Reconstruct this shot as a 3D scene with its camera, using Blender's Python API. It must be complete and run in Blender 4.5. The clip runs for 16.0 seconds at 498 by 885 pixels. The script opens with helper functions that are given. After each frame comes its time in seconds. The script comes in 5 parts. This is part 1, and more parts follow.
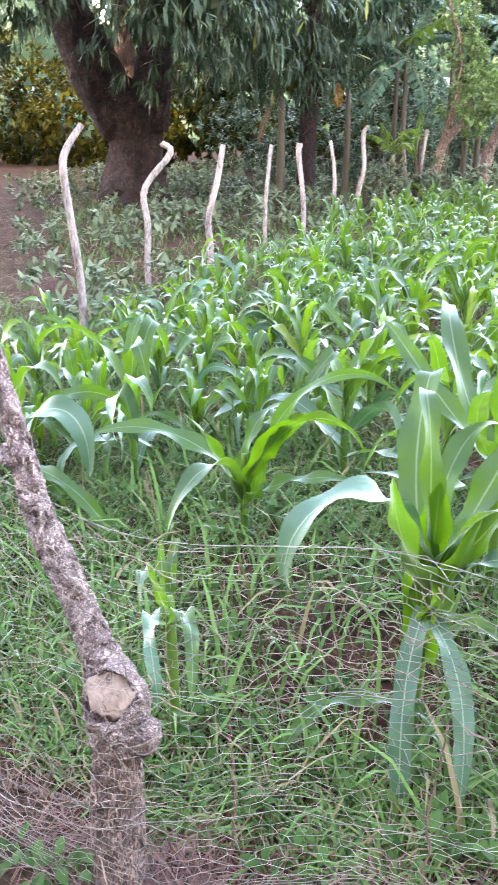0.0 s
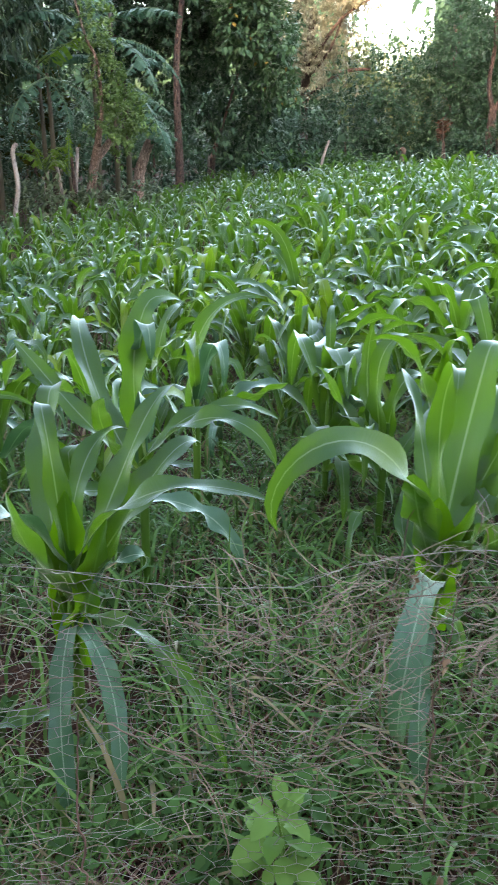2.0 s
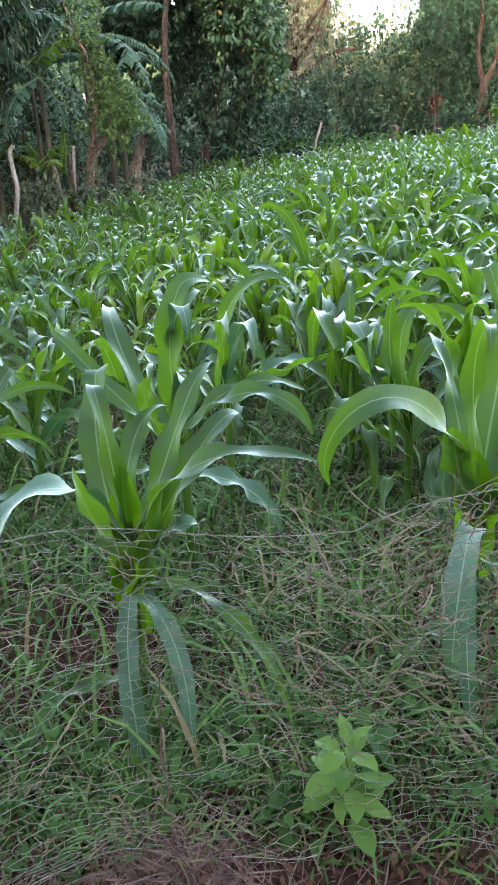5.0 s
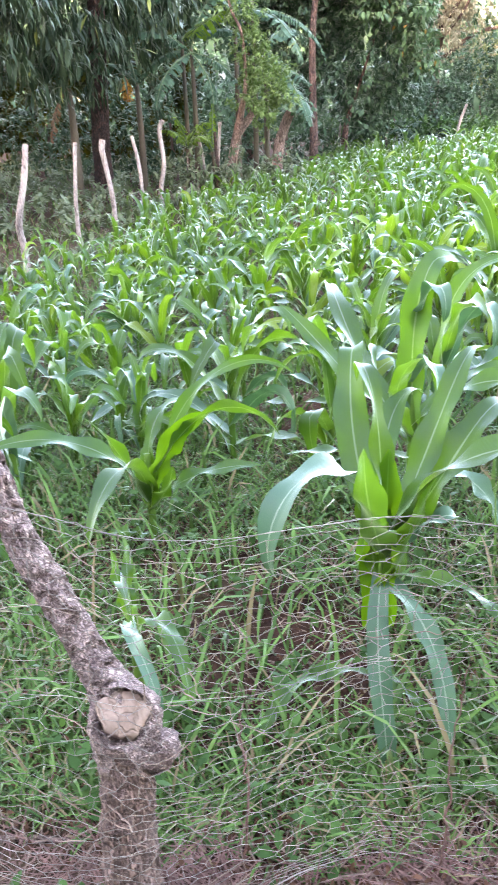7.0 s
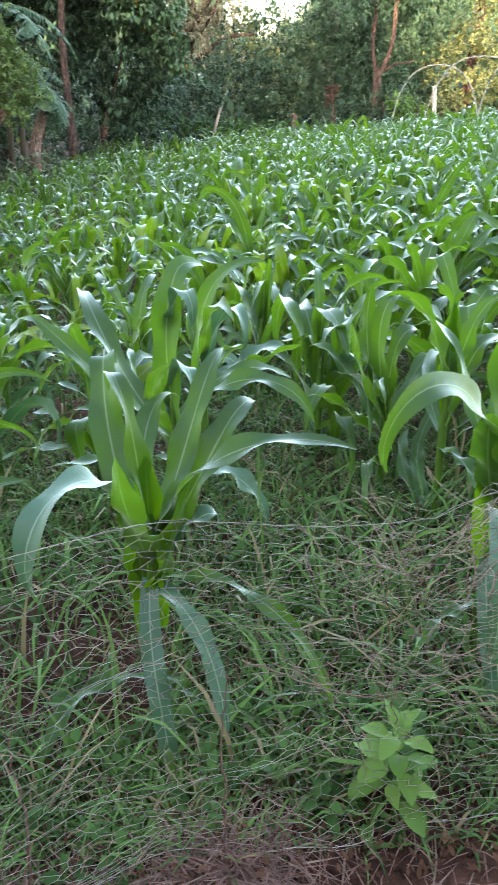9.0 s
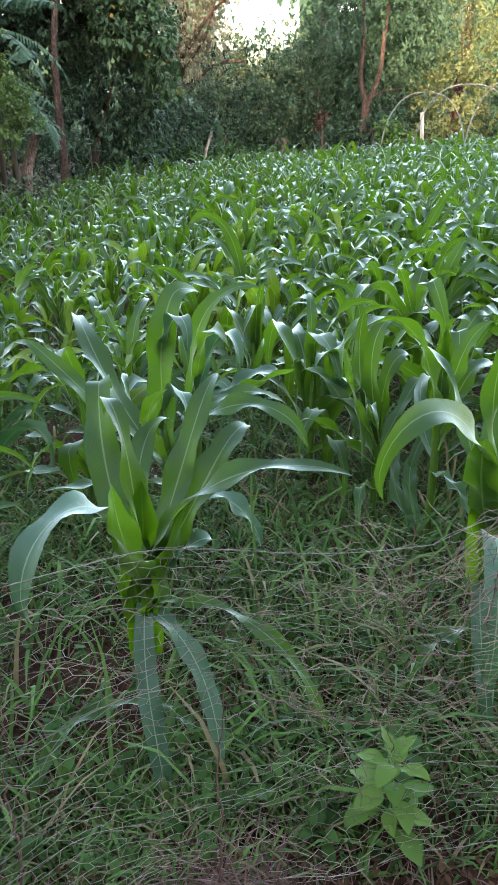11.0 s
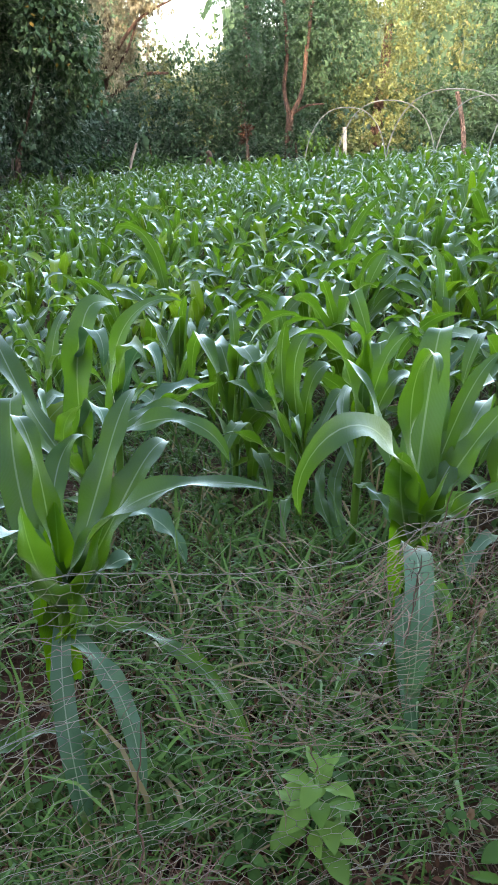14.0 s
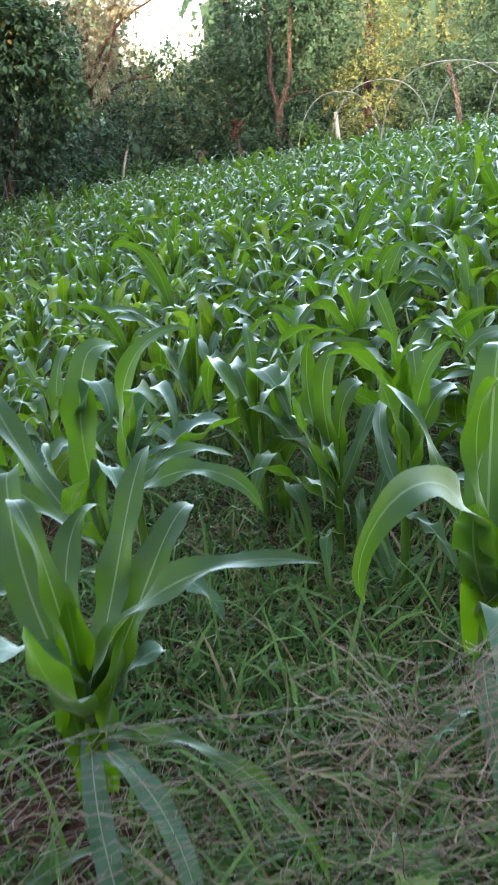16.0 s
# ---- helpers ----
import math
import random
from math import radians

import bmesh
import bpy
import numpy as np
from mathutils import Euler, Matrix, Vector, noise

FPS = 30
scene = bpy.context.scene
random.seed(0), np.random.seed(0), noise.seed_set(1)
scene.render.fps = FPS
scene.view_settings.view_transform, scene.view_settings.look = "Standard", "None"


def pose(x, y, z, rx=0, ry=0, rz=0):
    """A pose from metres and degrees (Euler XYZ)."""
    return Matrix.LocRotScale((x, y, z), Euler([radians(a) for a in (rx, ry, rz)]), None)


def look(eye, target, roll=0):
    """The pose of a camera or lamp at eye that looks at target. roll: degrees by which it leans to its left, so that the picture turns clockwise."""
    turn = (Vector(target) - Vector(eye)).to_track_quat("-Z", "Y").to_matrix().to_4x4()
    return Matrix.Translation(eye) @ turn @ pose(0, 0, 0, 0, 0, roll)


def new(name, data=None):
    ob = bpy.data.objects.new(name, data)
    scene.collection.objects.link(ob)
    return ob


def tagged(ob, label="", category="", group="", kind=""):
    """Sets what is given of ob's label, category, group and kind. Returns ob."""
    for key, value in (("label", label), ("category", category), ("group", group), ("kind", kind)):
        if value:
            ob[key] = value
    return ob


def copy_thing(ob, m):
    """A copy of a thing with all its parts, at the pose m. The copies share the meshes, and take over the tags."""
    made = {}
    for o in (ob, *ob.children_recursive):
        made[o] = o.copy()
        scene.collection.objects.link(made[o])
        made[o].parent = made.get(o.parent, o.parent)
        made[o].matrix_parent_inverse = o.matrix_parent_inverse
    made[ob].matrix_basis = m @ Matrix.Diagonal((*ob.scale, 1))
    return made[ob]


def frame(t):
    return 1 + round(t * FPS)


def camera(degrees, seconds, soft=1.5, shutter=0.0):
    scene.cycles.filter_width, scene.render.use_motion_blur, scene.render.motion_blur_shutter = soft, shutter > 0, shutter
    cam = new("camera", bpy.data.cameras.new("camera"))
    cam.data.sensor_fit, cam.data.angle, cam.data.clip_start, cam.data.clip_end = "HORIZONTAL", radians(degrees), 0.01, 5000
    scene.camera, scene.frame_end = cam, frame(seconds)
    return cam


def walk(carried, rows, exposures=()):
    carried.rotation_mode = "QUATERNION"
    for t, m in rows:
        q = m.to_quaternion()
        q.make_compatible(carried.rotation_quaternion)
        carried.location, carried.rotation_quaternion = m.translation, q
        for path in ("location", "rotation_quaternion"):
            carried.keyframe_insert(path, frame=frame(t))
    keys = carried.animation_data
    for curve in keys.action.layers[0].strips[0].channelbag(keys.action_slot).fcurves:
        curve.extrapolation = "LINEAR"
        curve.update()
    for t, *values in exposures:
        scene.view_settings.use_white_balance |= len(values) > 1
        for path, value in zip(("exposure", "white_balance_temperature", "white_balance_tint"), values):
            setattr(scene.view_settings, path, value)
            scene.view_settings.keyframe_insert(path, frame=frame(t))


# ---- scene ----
cam = camera(35.3, 16.0, soft=1.2, shutter=0.4)
PATH = [
    (0, (-0.118, -0.184, 1.461), (-0.995, 1.433, 0.677), -0.2),
    (0.5, (-0.086, -0.181, 1.468), (-0.845, 1.496, 0.686), -0.2),
    (1, (-0.048, -0.182, 1.472), (-0.587, 1.582, 0.7), 0.4),
    (1.5, (0.006, -0.159, 1.471), (-0.325, 1.662, 0.711), 0.7),
    (2, (0.062, -0.183, 1.473), (-0.112, 1.664, 0.728), 0.8),
    (2.5, (0.09, -0.213, 1.478), (-0.046, 1.641, 0.741), 0.1),
    (3, (0.1, -0.214, 1.477), (-0.004, 1.643, 0.74), 0.1),
    (3.5, (0.082, -0.191, 1.473), (-0.003, 1.668, 0.739), -0.2),
    (3.7, (0.055, -0.179, 1.47), (-0.057, 1.678, 0.737), -0.8),
    (5.8, (-0.102, -0.349, 1.465), (-0.344, 1.471, 0.672), -4.1),
    (6, (-0.169, -0.328, 1.464), (-0.473, 1.483, 0.67), -4.0),
    (6.5, (-0.33, -0.279, 1.455), (-0.812, 1.493, 0.663), -3.4),
    (7, (-0.38, -0.272, 1.445), (-0.821, 1.508, 0.646), -1.9),
    (7.5, (-0.335, -0.267, 1.444), (-0.483, 1.556, 0.635), -0.5),
    (8, (-0.309, -0.278, 1.452), (-0.302, 1.55, 0.641), -0.6),
    (8.5, (-0.311, -0.27, 1.46), (-0.273, 1.558, 0.65), -0.7),
    (9, (-0.308, -0.271, 1.465), (-0.219, 1.556, 0.657), -0.1),
    (9.2, (-0.295, -0.277, 1.469), (-0.16, 1.548, 0.663), 0.1),
    (11.5, (-0.325, -0.271, 1.479), (-0.221, 1.581, 0.731), 0.4),
    (12, (-0.323, -0.269, 1.482), (-0.237, 1.587, 0.742), 0.3),
    (12.5, (-0.311, -0.269, 1.485), (-0.233, 1.592, 0.756), 0.1),
    (13, (-0.299, -0.263, 1.486), (-0.144, 1.595, 0.763), 0.8),
    (13.5, (-0.293, -0.254, 1.482), (-0.061, 1.597, 0.761), 1.0),
    (14, (-0.289, -0.243, 1.476), (0.001, 1.596, 0.744), 1.2),
    (14.5, (-0.295, -0.237, 1.477), (0.025, 1.591, 0.73), 1.4),
    (15, (-0.308, -0.212, 1.484), (0.025, 1.609, 0.727), 1.3),
    (15.5, (-0.298, -0.111, 1.473), (-0.062, 1.724, 0.714), -2.0),
    (16, (-0.271, 0.042, 1.498), (-0.031, 1.883, 0.755), -4.9),
]
EXPOSURES = [(t, 0.91 + e, 7800, 18 + 14 * max(0, e - 3.1)) for t, e in [(0, 4.1), (0.5, 4.12), (1, 3.98), (1.5, 3.42), (2, 2.88), (3.5, 2.82), (5.8, 3.22), (6.5, 3.68), (7, 4.0), (7.5, 3.8), (8, 3.34), (8.5, 3.08), (9, 3.06), (11.5, 2.58), (12.5, 2.62), (13.5, 2.55), (14.5, 2.8), (16, 2.6)]]
walk(cam, [(t, look(eye, target, roll)) for t, eye, target, roll in PATH], EXPOSURES)


# ---- world, sun, exposure ----
SUN_ELEVATION, SUN_AZIMUTH = 15.0, 197.0          # low evening sun behind the walker
world = bpy.data.worlds.new("world")
scene.world = world
world.use_nodes = True
wn = world.node_tree
sky = wn.nodes.new("ShaderNodeTexSky")
sky.sky_type, sky.sun_disc = "NISHITA", False
sky.sun_elevation, sky.sun_rotation = radians(SUN_ELEVATION), radians(SUN_AZIMUTH)
sky.air_density, sky.dust_density, sky.ozone_density = 1.0, 1.6, 0.9
wn.links.new(sky.outputs[0], wn.nodes["Background"].inputs[0])
wn.nodes["Background"].inputs[1].default_value = 0.15
sun = new("sun", bpy.data.lights.new("sun", "SUN"))
sun.data.energy, sun.data.angle, sun.data.color = 1.0, radians(0.6), (1.0, 0.86, 0.64)
_a, _e = radians(SUN_AZIMUTH), radians(SUN_ELEVATION)
sun.matrix_world = look((0, 0, 30), (-30 * math.sin(_a) * math.cos(_e), -30 * math.cos(_a) * math.cos(_e), 30 - 30 * math.sin(_e)))


# ---- materials ----
def lit(c, k=1.27):
    """A base colour scaled to its reflectance."""
    return tuple(min(v * k, 0.9) for v in c)


def nodes_of(name):
    mat = bpy.data.materials.new(name)
    mat.use_nodes = True
    return mat, mat.node_tree, mat.node_tree.nodes["Principled BSDF"]


def ramp(nt, stops):
    r = nt.nodes.new("ShaderNodeValToRGB")
    while len(r.color_ramp.elements) < len(stops):
        r.color_ramp.elements.new(0.5)
    for el, (p, c) in zip(r.color_ramp.elements, stops):
        el.position, el.color = p, (*c, 1)
    return r


def noise_tex(nt, scale, detail=4, coord="Object", rough=0.6):
    tc = nt.nodes.new("ShaderNodeTexCoord")
    n = nt.nodes.new("ShaderNodeTexNoise")
    n.inputs["Scale"].default_value, n.inputs["Detail"].default_value, n.inputs["Roughness"].default_value = scale, detail, rough
    nt.links.new(tc.outputs[coord], n.inputs["Vector"])
    return n


def mix(nt, a, b, fac, kind="MIX"):
    m = nt.nodes.new("ShaderNodeMix")
    m.data_type, m.blend_type = "RGBA", kind
    for socket, v in ((m.inputs[0], fac), (m.inputs[6], a), (m.inputs[7], b)):
        if isinstance(v, (int, float)):
            socket.default_value = v
        elif isinstance(v, tuple):
            socket.default_value = (*v, 1)
        else:
            nt.links.new(v, socket)
    return m.outputs[2]


def calc(nt, op, a, b=0.0, c=0.0):
    m = nt.nodes.new("ShaderNodeMath")
    m.operation = op
    for socket, v in zip(m.inputs, (a, b, c)):
        if isinstance(v, (int, float)):
            socket.default_value = v
        else:
            nt.links.new(v, socket)
    return m.outputs[0]


def bump(nt, bsdf, height, strength=0.4, distance=0.01):
    b = nt.nodes.new("ShaderNodeBump")
    b.inputs["Strength"].default_value, b.inputs["Distance"].default_value = strength, distance
    nt.links.new(height, b.inputs["Height"])
    nt.links.new(b.outputs[0], bsdf.inputs["Normal"])


def leaf_material(name, low, high, rough=0.45, specular=0.5, glow=0.35, through_colour=(0.3, 0.5, 0.05), old=None, rib=None, scale=3.0):
    """A thin leaf: gloss above, light let through, colour varied leaf by leaf and in patches."""
    mat, nt, bsdf = nodes_of(name)
    low, high, through_colour = lit(low), lit(high), lit(through_colour)
    old = (lit(old[0]), old[1]) if old else None
    geo = nt.nodes.new("ShaderNodeNewGeometry")
    info = nt.nodes.new("ShaderNodeObjectInfo")
    rnd = calc(nt, "FRACT", calc(nt, "ADD", geo.outputs["Random Per Island"], info.outputs["Random"]))
    patch = noise_tex(nt, scale, 3)
    blend = calc(nt, "ADD", calc(nt, "MULTIPLY", rnd, 0.65), calc(nt, "MULTIPLY", patch.outputs[0], 0.4))
    stops = [(0.1, low), (0.9, high)]
    col = ramp(nt, stops)
    nt.links.new(blend, col.inputs[0])
    out = col.outputs[0]
    if old:
        r2 = calc(nt, "FRACT", calc(nt, "MULTIPLY", rnd, 7.31))
        out = mix(nt, out, old[0], calc(nt, "GREATER_THAN", r2, 1.0 - old[1]))
    if rib:
        uv = nt.nodes.new("ShaderNodeUVMap")
        sep = nt.nodes.new("ShaderNodeSeparateXYZ")
        nt.links.new(uv.outputs[0], sep.inputs[0])
        off = calc(nt, "ABSOLUTE", calc(nt, "SUBTRACT", sep.outputs[0], 0.5))
        mid = calc(nt, "LESS_THAN", off, 0.026)
        fine = nt.nodes.new("ShaderNodeTexWave")
        fine.inputs["Scale"].default_value, fine.inputs["Distortion"].default_value = 9.0, 0.6
        nt.links.new(uv.outputs[0], fine.inputs["Vector"])
        out = mix(nt, out, (0.7, 0.85, 0.45), calc(nt, "MULTIPLY", fine.outputs[1], 0.03))
        out = mix(nt, out, rib, calc(nt, "MULTIPLY", mid, 0.45))
        bump(nt, bsdf, fine.outputs[1], 0.09, 0.0015)
    nt.links.new(out, bsdf.inputs["Base Color"])
    bsdf.inputs["Roughness"].default_value = 0.8
    bsdf.inputs["Specular IOR Level"].default_value = 0.0
    tr = nt.nodes.new("ShaderNodeBsdfTranslucent")
    nt.links.new(mix(nt, out, through_colour, 0.6), tr.inputs["Color"])
    body = nt.nodes.new("ShaderNodeMixShader")
    body.inputs[0].default_value = glow
    nt.links.new(bsdf.outputs[0], body.inputs[1])
    nt.links.new(tr.outputs[0], body.inputs[2])
    gloss = nt.nodes.new("ShaderNodeBsdfGlossy")
    gloss.inputs["Roughness"].default_value = rough
    gloss.inputs["Color"].default_value = (0.9, 0.97, 0.88, 1)
    edge = nt.nodes.new("ShaderNodeLayerWeight")
    sheen = calc(nt, "MULTIPLY_ADD", calc(nt, "POWER", edge.outputs["Facing"], 4.4), 0.85 * specular, 0.013 * specular)
    if rib:
        for sock in (gloss.inputs["Normal"], edge.inputs["Normal"]):
            nt.links.new(bsdf.inputs["Normal"].links[0].from_socket, sock)
    skin = nt.nodes.new("ShaderNodeMixShader")
    nt.links.new(sheen, skin.inputs[0])
    nt.links.new(body.outputs[0], skin.inputs[1])
    nt.links.new(gloss.outputs[0], skin.inputs[2])
    nt.links.new(skin.outputs[0], nt.nodes["Material Output"].inputs["Surface"])
    return mat


def rough_material(name, low, high, scale=8.0, rough=0.9, relief=0.6, distance=0.02, stretch=(1, 1, 1), fine=40.0, metal=0.0, band=(0.3, 0.68)):
    """Bark, wood, soil: two scales of colour and relief."""
    low, high = lit(low), lit(high)
    mat, nt, bsdf = nodes_of(name)
    tc = nt.nodes.new("ShaderNodeTexCoord")
    mp = nt.nodes.new("ShaderNodeMapping")
    mp.inputs["Scale"].default_value = stretch
    nt.links.new(tc.outputs["Object"], mp.inputs[0])
    big = nt.nodes.new("ShaderNodeTexNoise")
    small = nt.nodes.new("ShaderNodeTexNoise")
    for n, s in ((big, scale), (small, fine)):
        n.inputs["Scale"].default_value, n.inputs["Detail"].default_value, n.inputs["Roughness"].default_value = s, 6, 0.65
        nt.links.new(mp.outputs[0], n.inputs["Vector"])
    col = ramp(nt, [(band[0], low), (band[1], high)])
    both = calc(nt, "ADD", calc(nt, "MULTIPLY", big.outputs[0], 0.6), calc(nt, "MULTIPLY", small.outputs[0], 0.4))
    nt.links.new(both, col.inputs[0])
    nt.links.new(col.outputs[0], bsdf.inputs["Base Color"])
    bsdf.inputs["Roughness"].default_value, bsdf.inputs["Metallic"].default_value = rough, metal
    bump(nt, bsdf, both, relief, distance)
    return mat


def bark_material(name, crack, mid, pale, plates=40.0, stretch=(1, 1, 0.45), patches=9.0, distance=0.01, width=0.16, rough=3.5, depth=0.7):
    """Bark broken into plates: dark cracks, paler worn plates, patches of another tone."""
    crack, mid, pale = lit(crack), lit(mid), lit(pale)
    mat, nt, bsdf = nodes_of(name)
    tc = nt.nodes.new("ShaderNodeTexCoord")
    mp = nt.nodes.new("ShaderNodeMapping")
    mp.inputs["Scale"].default_value = stretch
    nt.links.new(tc.outputs["Object"], mp.inputs[0])
    warp, fine, patch = (nt.nodes.new("ShaderNodeTexNoise") for _ in range(3))
    for n, s in ((warp, plates * 0.7), (fine, plates * 4), (patch, patches)):
        n.inputs["Scale"].default_value, n.inputs["Detail"].default_value = s, 4
        nt.links.new(mp.outputs[0], n.inputs["Vector"])
    shift = nt.nodes.new("ShaderNodeVectorMath")
    shift.operation = "MULTIPLY_ADD"
    shift.inputs[1].default_value = (rough / plates,) * 3
    nt.links.new(warp.outputs["Color"], shift.inputs[0])
    nt.links.new(mp.outputs[0], shift.inputs[2])
    cells = nt.nodes.new("ShaderNodeTexVoronoi")
    cells.feature = "DISTANCE_TO_EDGE"
    cells.inputs["Scale"].default_value = plates
    nt.links.new(shift.outputs[0], cells.inputs["Vector"])
    gap_ = nt.nodes.new("ShaderNodeMapRange")
    gap_.inputs[1].default_value, gap_.inputs[2].default_value = 0.0, width
    nt.links.new(cells.outputs["Distance"], gap_.inputs[0])
    tone = ramp(nt, [(0.38, mid), (0.6, pale)])
    nt.links.new(calc(nt, "ADD", calc(nt, "MULTIPLY", patch.outputs[0], 0.55), calc(nt, "MULTIPLY", fine.outputs[0], 0.45)), tone.inputs[0])
    worn = calc(nt, "SUBTRACT", 1.0, calc(nt, "MULTIPLY", calc(nt, "SUBTRACT", 1.0, gap_.outputs[0]), calc(nt, "MULTIPLY", warp.outputs[0], 2.0 * depth)))
    nt.links.new(mix(nt, crack, tone.outputs[0], worn), bsdf.inputs["Base Color"])
    bsdf.inputs["Roughness"].default_value = 0.92
    bump(nt, bsdf, calc(nt, "MULTIPLY_ADD", fine.outputs[0], 0.4, gap_.outputs[0]), 0.9, distance)
    return mat


MAIZE = leaf_material("maize leaf", (0.0065, 0.034, 0.008), (0.022, 0.078, 0.0185), rough=0.48, specular=1.5, glow=0.52, old=((0.1, 0.15, 0.01), 0.07),
                      through_colour=(0.175, 0.37, 0.004), rib=(0.42, 0.52, 0.3))
# hanging leaves: silvery sheen of the sky put into a paler, bluer base
SKY_SHEEN_MAIZE = leaf_material("hanging maize leaf with painted sky sheen", (0.024, 0.065, 0.04), (0.05, 0.115, 0.07), rough=0.5, specular=1.8, glow=0.3, through_colour=(0.06, 0.2, 0.03), rib=(0.42, 0.52, 0.36))
# light coming through the lower sheaths is put into this brighter green
BACKLIT_SHEATH = leaf_material("backlit maize sheath", (0.025, 0.085, 0.005), (0.055, 0.14, 0.009), rough=0.45, specular=0.6, glow=0.55, through_colour=(0.22, 0.46, 0.004), rib=(0.2, 0.4, 0.08))
PALE_MAIZE = leaf_material("yellow-green maize leaf", (0.06, 0.125, 0.01), (0.15, 0.23, 0.018), rough=0.3, specular=1.2, glow=0.5, through_colour=(0.3, 0.5, 0.02), rib=(0.4, 0.5, 0.2))
STALK = leaf_material("maize stalk", (0.035, 0.09, 0.014), (0.075, 0.145, 0.025), through_colour=(0.15, 0.3, 0.03), rough=0.45, glow=0.1)
GRASS = leaf_material("grass blade", (0.012, 0.04, 0.011), (0.088, 0.17, 0.042), rough=0.38, specular=0.7, glow=0.17, through_colour=(0.08, 0.18, 0.02), old=((0.16, 0.12, 0.065), 0.13))
STRAW = rough_material("dry straw", (0.03, 0.016, 0.011), (0.24, 0.165, 0.115), scale=14, relief=0.2)
DEAD_LEAF = leaf_material("dead leaf", (0.08, 0.045, 0.028), (0.24, 0.15, 0.1), rough=0.7, specular=0.2, glow=0.2, through_colour=(0.3, 0.16, 0.06))
RUSTY_LEAF = leaf_material("rusty dead leaf", (0.03, 0.014, 0.008), (0.09, 0.045, 0.028), through_colour=(0.1, 0.04, 0.02), rough=0.7, specular=0.2, glow=0.15)
ORANGE_LEAF = leaf_material("dead orange leaf", (0.2, 0.075, 0.012), (0.36, 0.16, 0.03), rough=0.6, specular=0.3, glow=0.3, through_colour=(0.5, 0.2, 0.02))
ROOTS = rough_material("dry brown roots", (0.026, 0.012, 0.009), (0.19, 0.1, 0.078), scale=14, relief=0.2)
WEED = leaf_material("weed leaf", (0.014, 0.042, 0.011), (0.05, 0.108, 0.026), through_colour=(0.05, 0.12, 0.02), rough=0.5, glow=0.25)
BRIGHT_WEED = leaf_material("bright weed leaf", (0.05, 0.115, 0.022), (0.115, 0.2, 0.045), through_colour=(0.12, 0.23, 0.03), rough=0.45, specular=0.6, glow=0.3)
SCRUB = leaf_material("scrub leaf", (0.05, 0.07, 0.04), (0.13, 0.16, 0.09), through_colour=(0.1, 0.16, 0.06), rough=0.5, glow=0.2)
MANGO = leaf_material("mango leaf", (0.01, 0.0215, 0.0125), (0.036, 0.057, 0.03), through_colour=(0.06, 0.13, 0.04), rough=0.34, specular=0.9, glow=0.12, old=((0.16, 0.18, 0.05), 0.012))
# blue-green of sky-lit shade is put into the dark leaf colour
DARK_TREE = leaf_material("dark tree leaf", (0.012, 0.033, 0.02), (0.041, 0.078, 0.042), through_colour=(0.06, 0.13, 0.04), rough=0.4, specular=0.8, glow=0.15)
# lighter and bluer: haze over the far trees is put into the colour
GREEN_TREE = leaf_material("hazy green tree leaf", (0.024, 0.056, 0.036), (0.066, 0.122, 0.07), through_colour=(0.07, 0.15, 0.05), rough=0.55, specular=0.5, glow=0.28)
# raised tones: part of the low sun's light is put into the leaf colour
SUNLIT_TREE = leaf_material("sunlit tree leaf", (0.045, 0.07, 0.036), (0.23, 0.25, 0.1), rough=0.5, glow=0.28, through_colour=(0.2, 0.25, 0.08), old=((0.25, 0.19, 0.1), 0.03))
# canopy shade and yellow sun glow are put into this darkened leaf colour
YELLOW_BUSH = leaf_material("yellow bush leaf darkened for shade", (0.008, 0.012, 0.002), (0.04, 0.041, 0.004), through_colour=(0.055, 0.055, 0.006), rough=0.55, specular=0.2, glow=0.3)
# lightened to tan: sunlight that misses this tree is put into its colour
BROWN_TREE = leaf_material("sunlit brownish leaf", (0.12, 0.115, 0.08), (0.34, 0.305, 0.21), rough=0.6, specular=0.3, glow=0.3, through_colour=(0.2, 0.17, 0.11))
BANANA = leaf_material("banana leaf", (0.016, 0.046, 0.031), (0.044, 0.094, 0.058), through_colour=(0.05, 0.12, 0.05), rough=0.42, specular=0.6, glow=0.25, rib=(0.25, 0.3, 0.14))
BANANA_YOUNG = leaf_material("young banana leaf", (0.05, 0.11, 0.012), (0.1, 0.17, 0.02), through_colour=(0.2, 0.34, 0.02), rough=0.42, specular=0.6, glow=0.35, rib=(0.25, 0.3, 0.14))
MIDRIB = leaf_material("banana midrib", (0.05, 0.08, 0.045), (0.09, 0.13, 0.07), rough=0.5, specular=0.4, glow=0.1, through_colour=(0.1, 0.16, 0.05))
BANANA_STEM = rough_material("banana stem", (0.022, 0.014, 0.009), (0.075, 0.055, 0.028), scale=5, stretch=(3, 3, 0.5), rough=0.6, relief=0.3)
BARK = bark_material("mango bark", (0.006, 0.003, 0.0024), (0.03, 0.0115, 0.008), (0.085, 0.036, 0.026), 14, (1, 1, 0.5), 4, 0.05, 0.35, 5.0, 0.8)
TREE_BARK = bark_material("tree bark", (0.015, 0.008, 0.006), (0.068, 0.034, 0.025), (0.17, 0.097, 0.073), 26, (1, 1, 0.35), 6, 0.025, 0.3, 4.0, 0.8)
PALE_BARK = bark_material("pale bark", (0.05, 0.024, 0.017), (0.25, 0.135, 0.1), (0.48, 0.33, 0.27), 32, (1, 1, 0.3), 9, 0.02, 0.3, 4.0, 0.8)
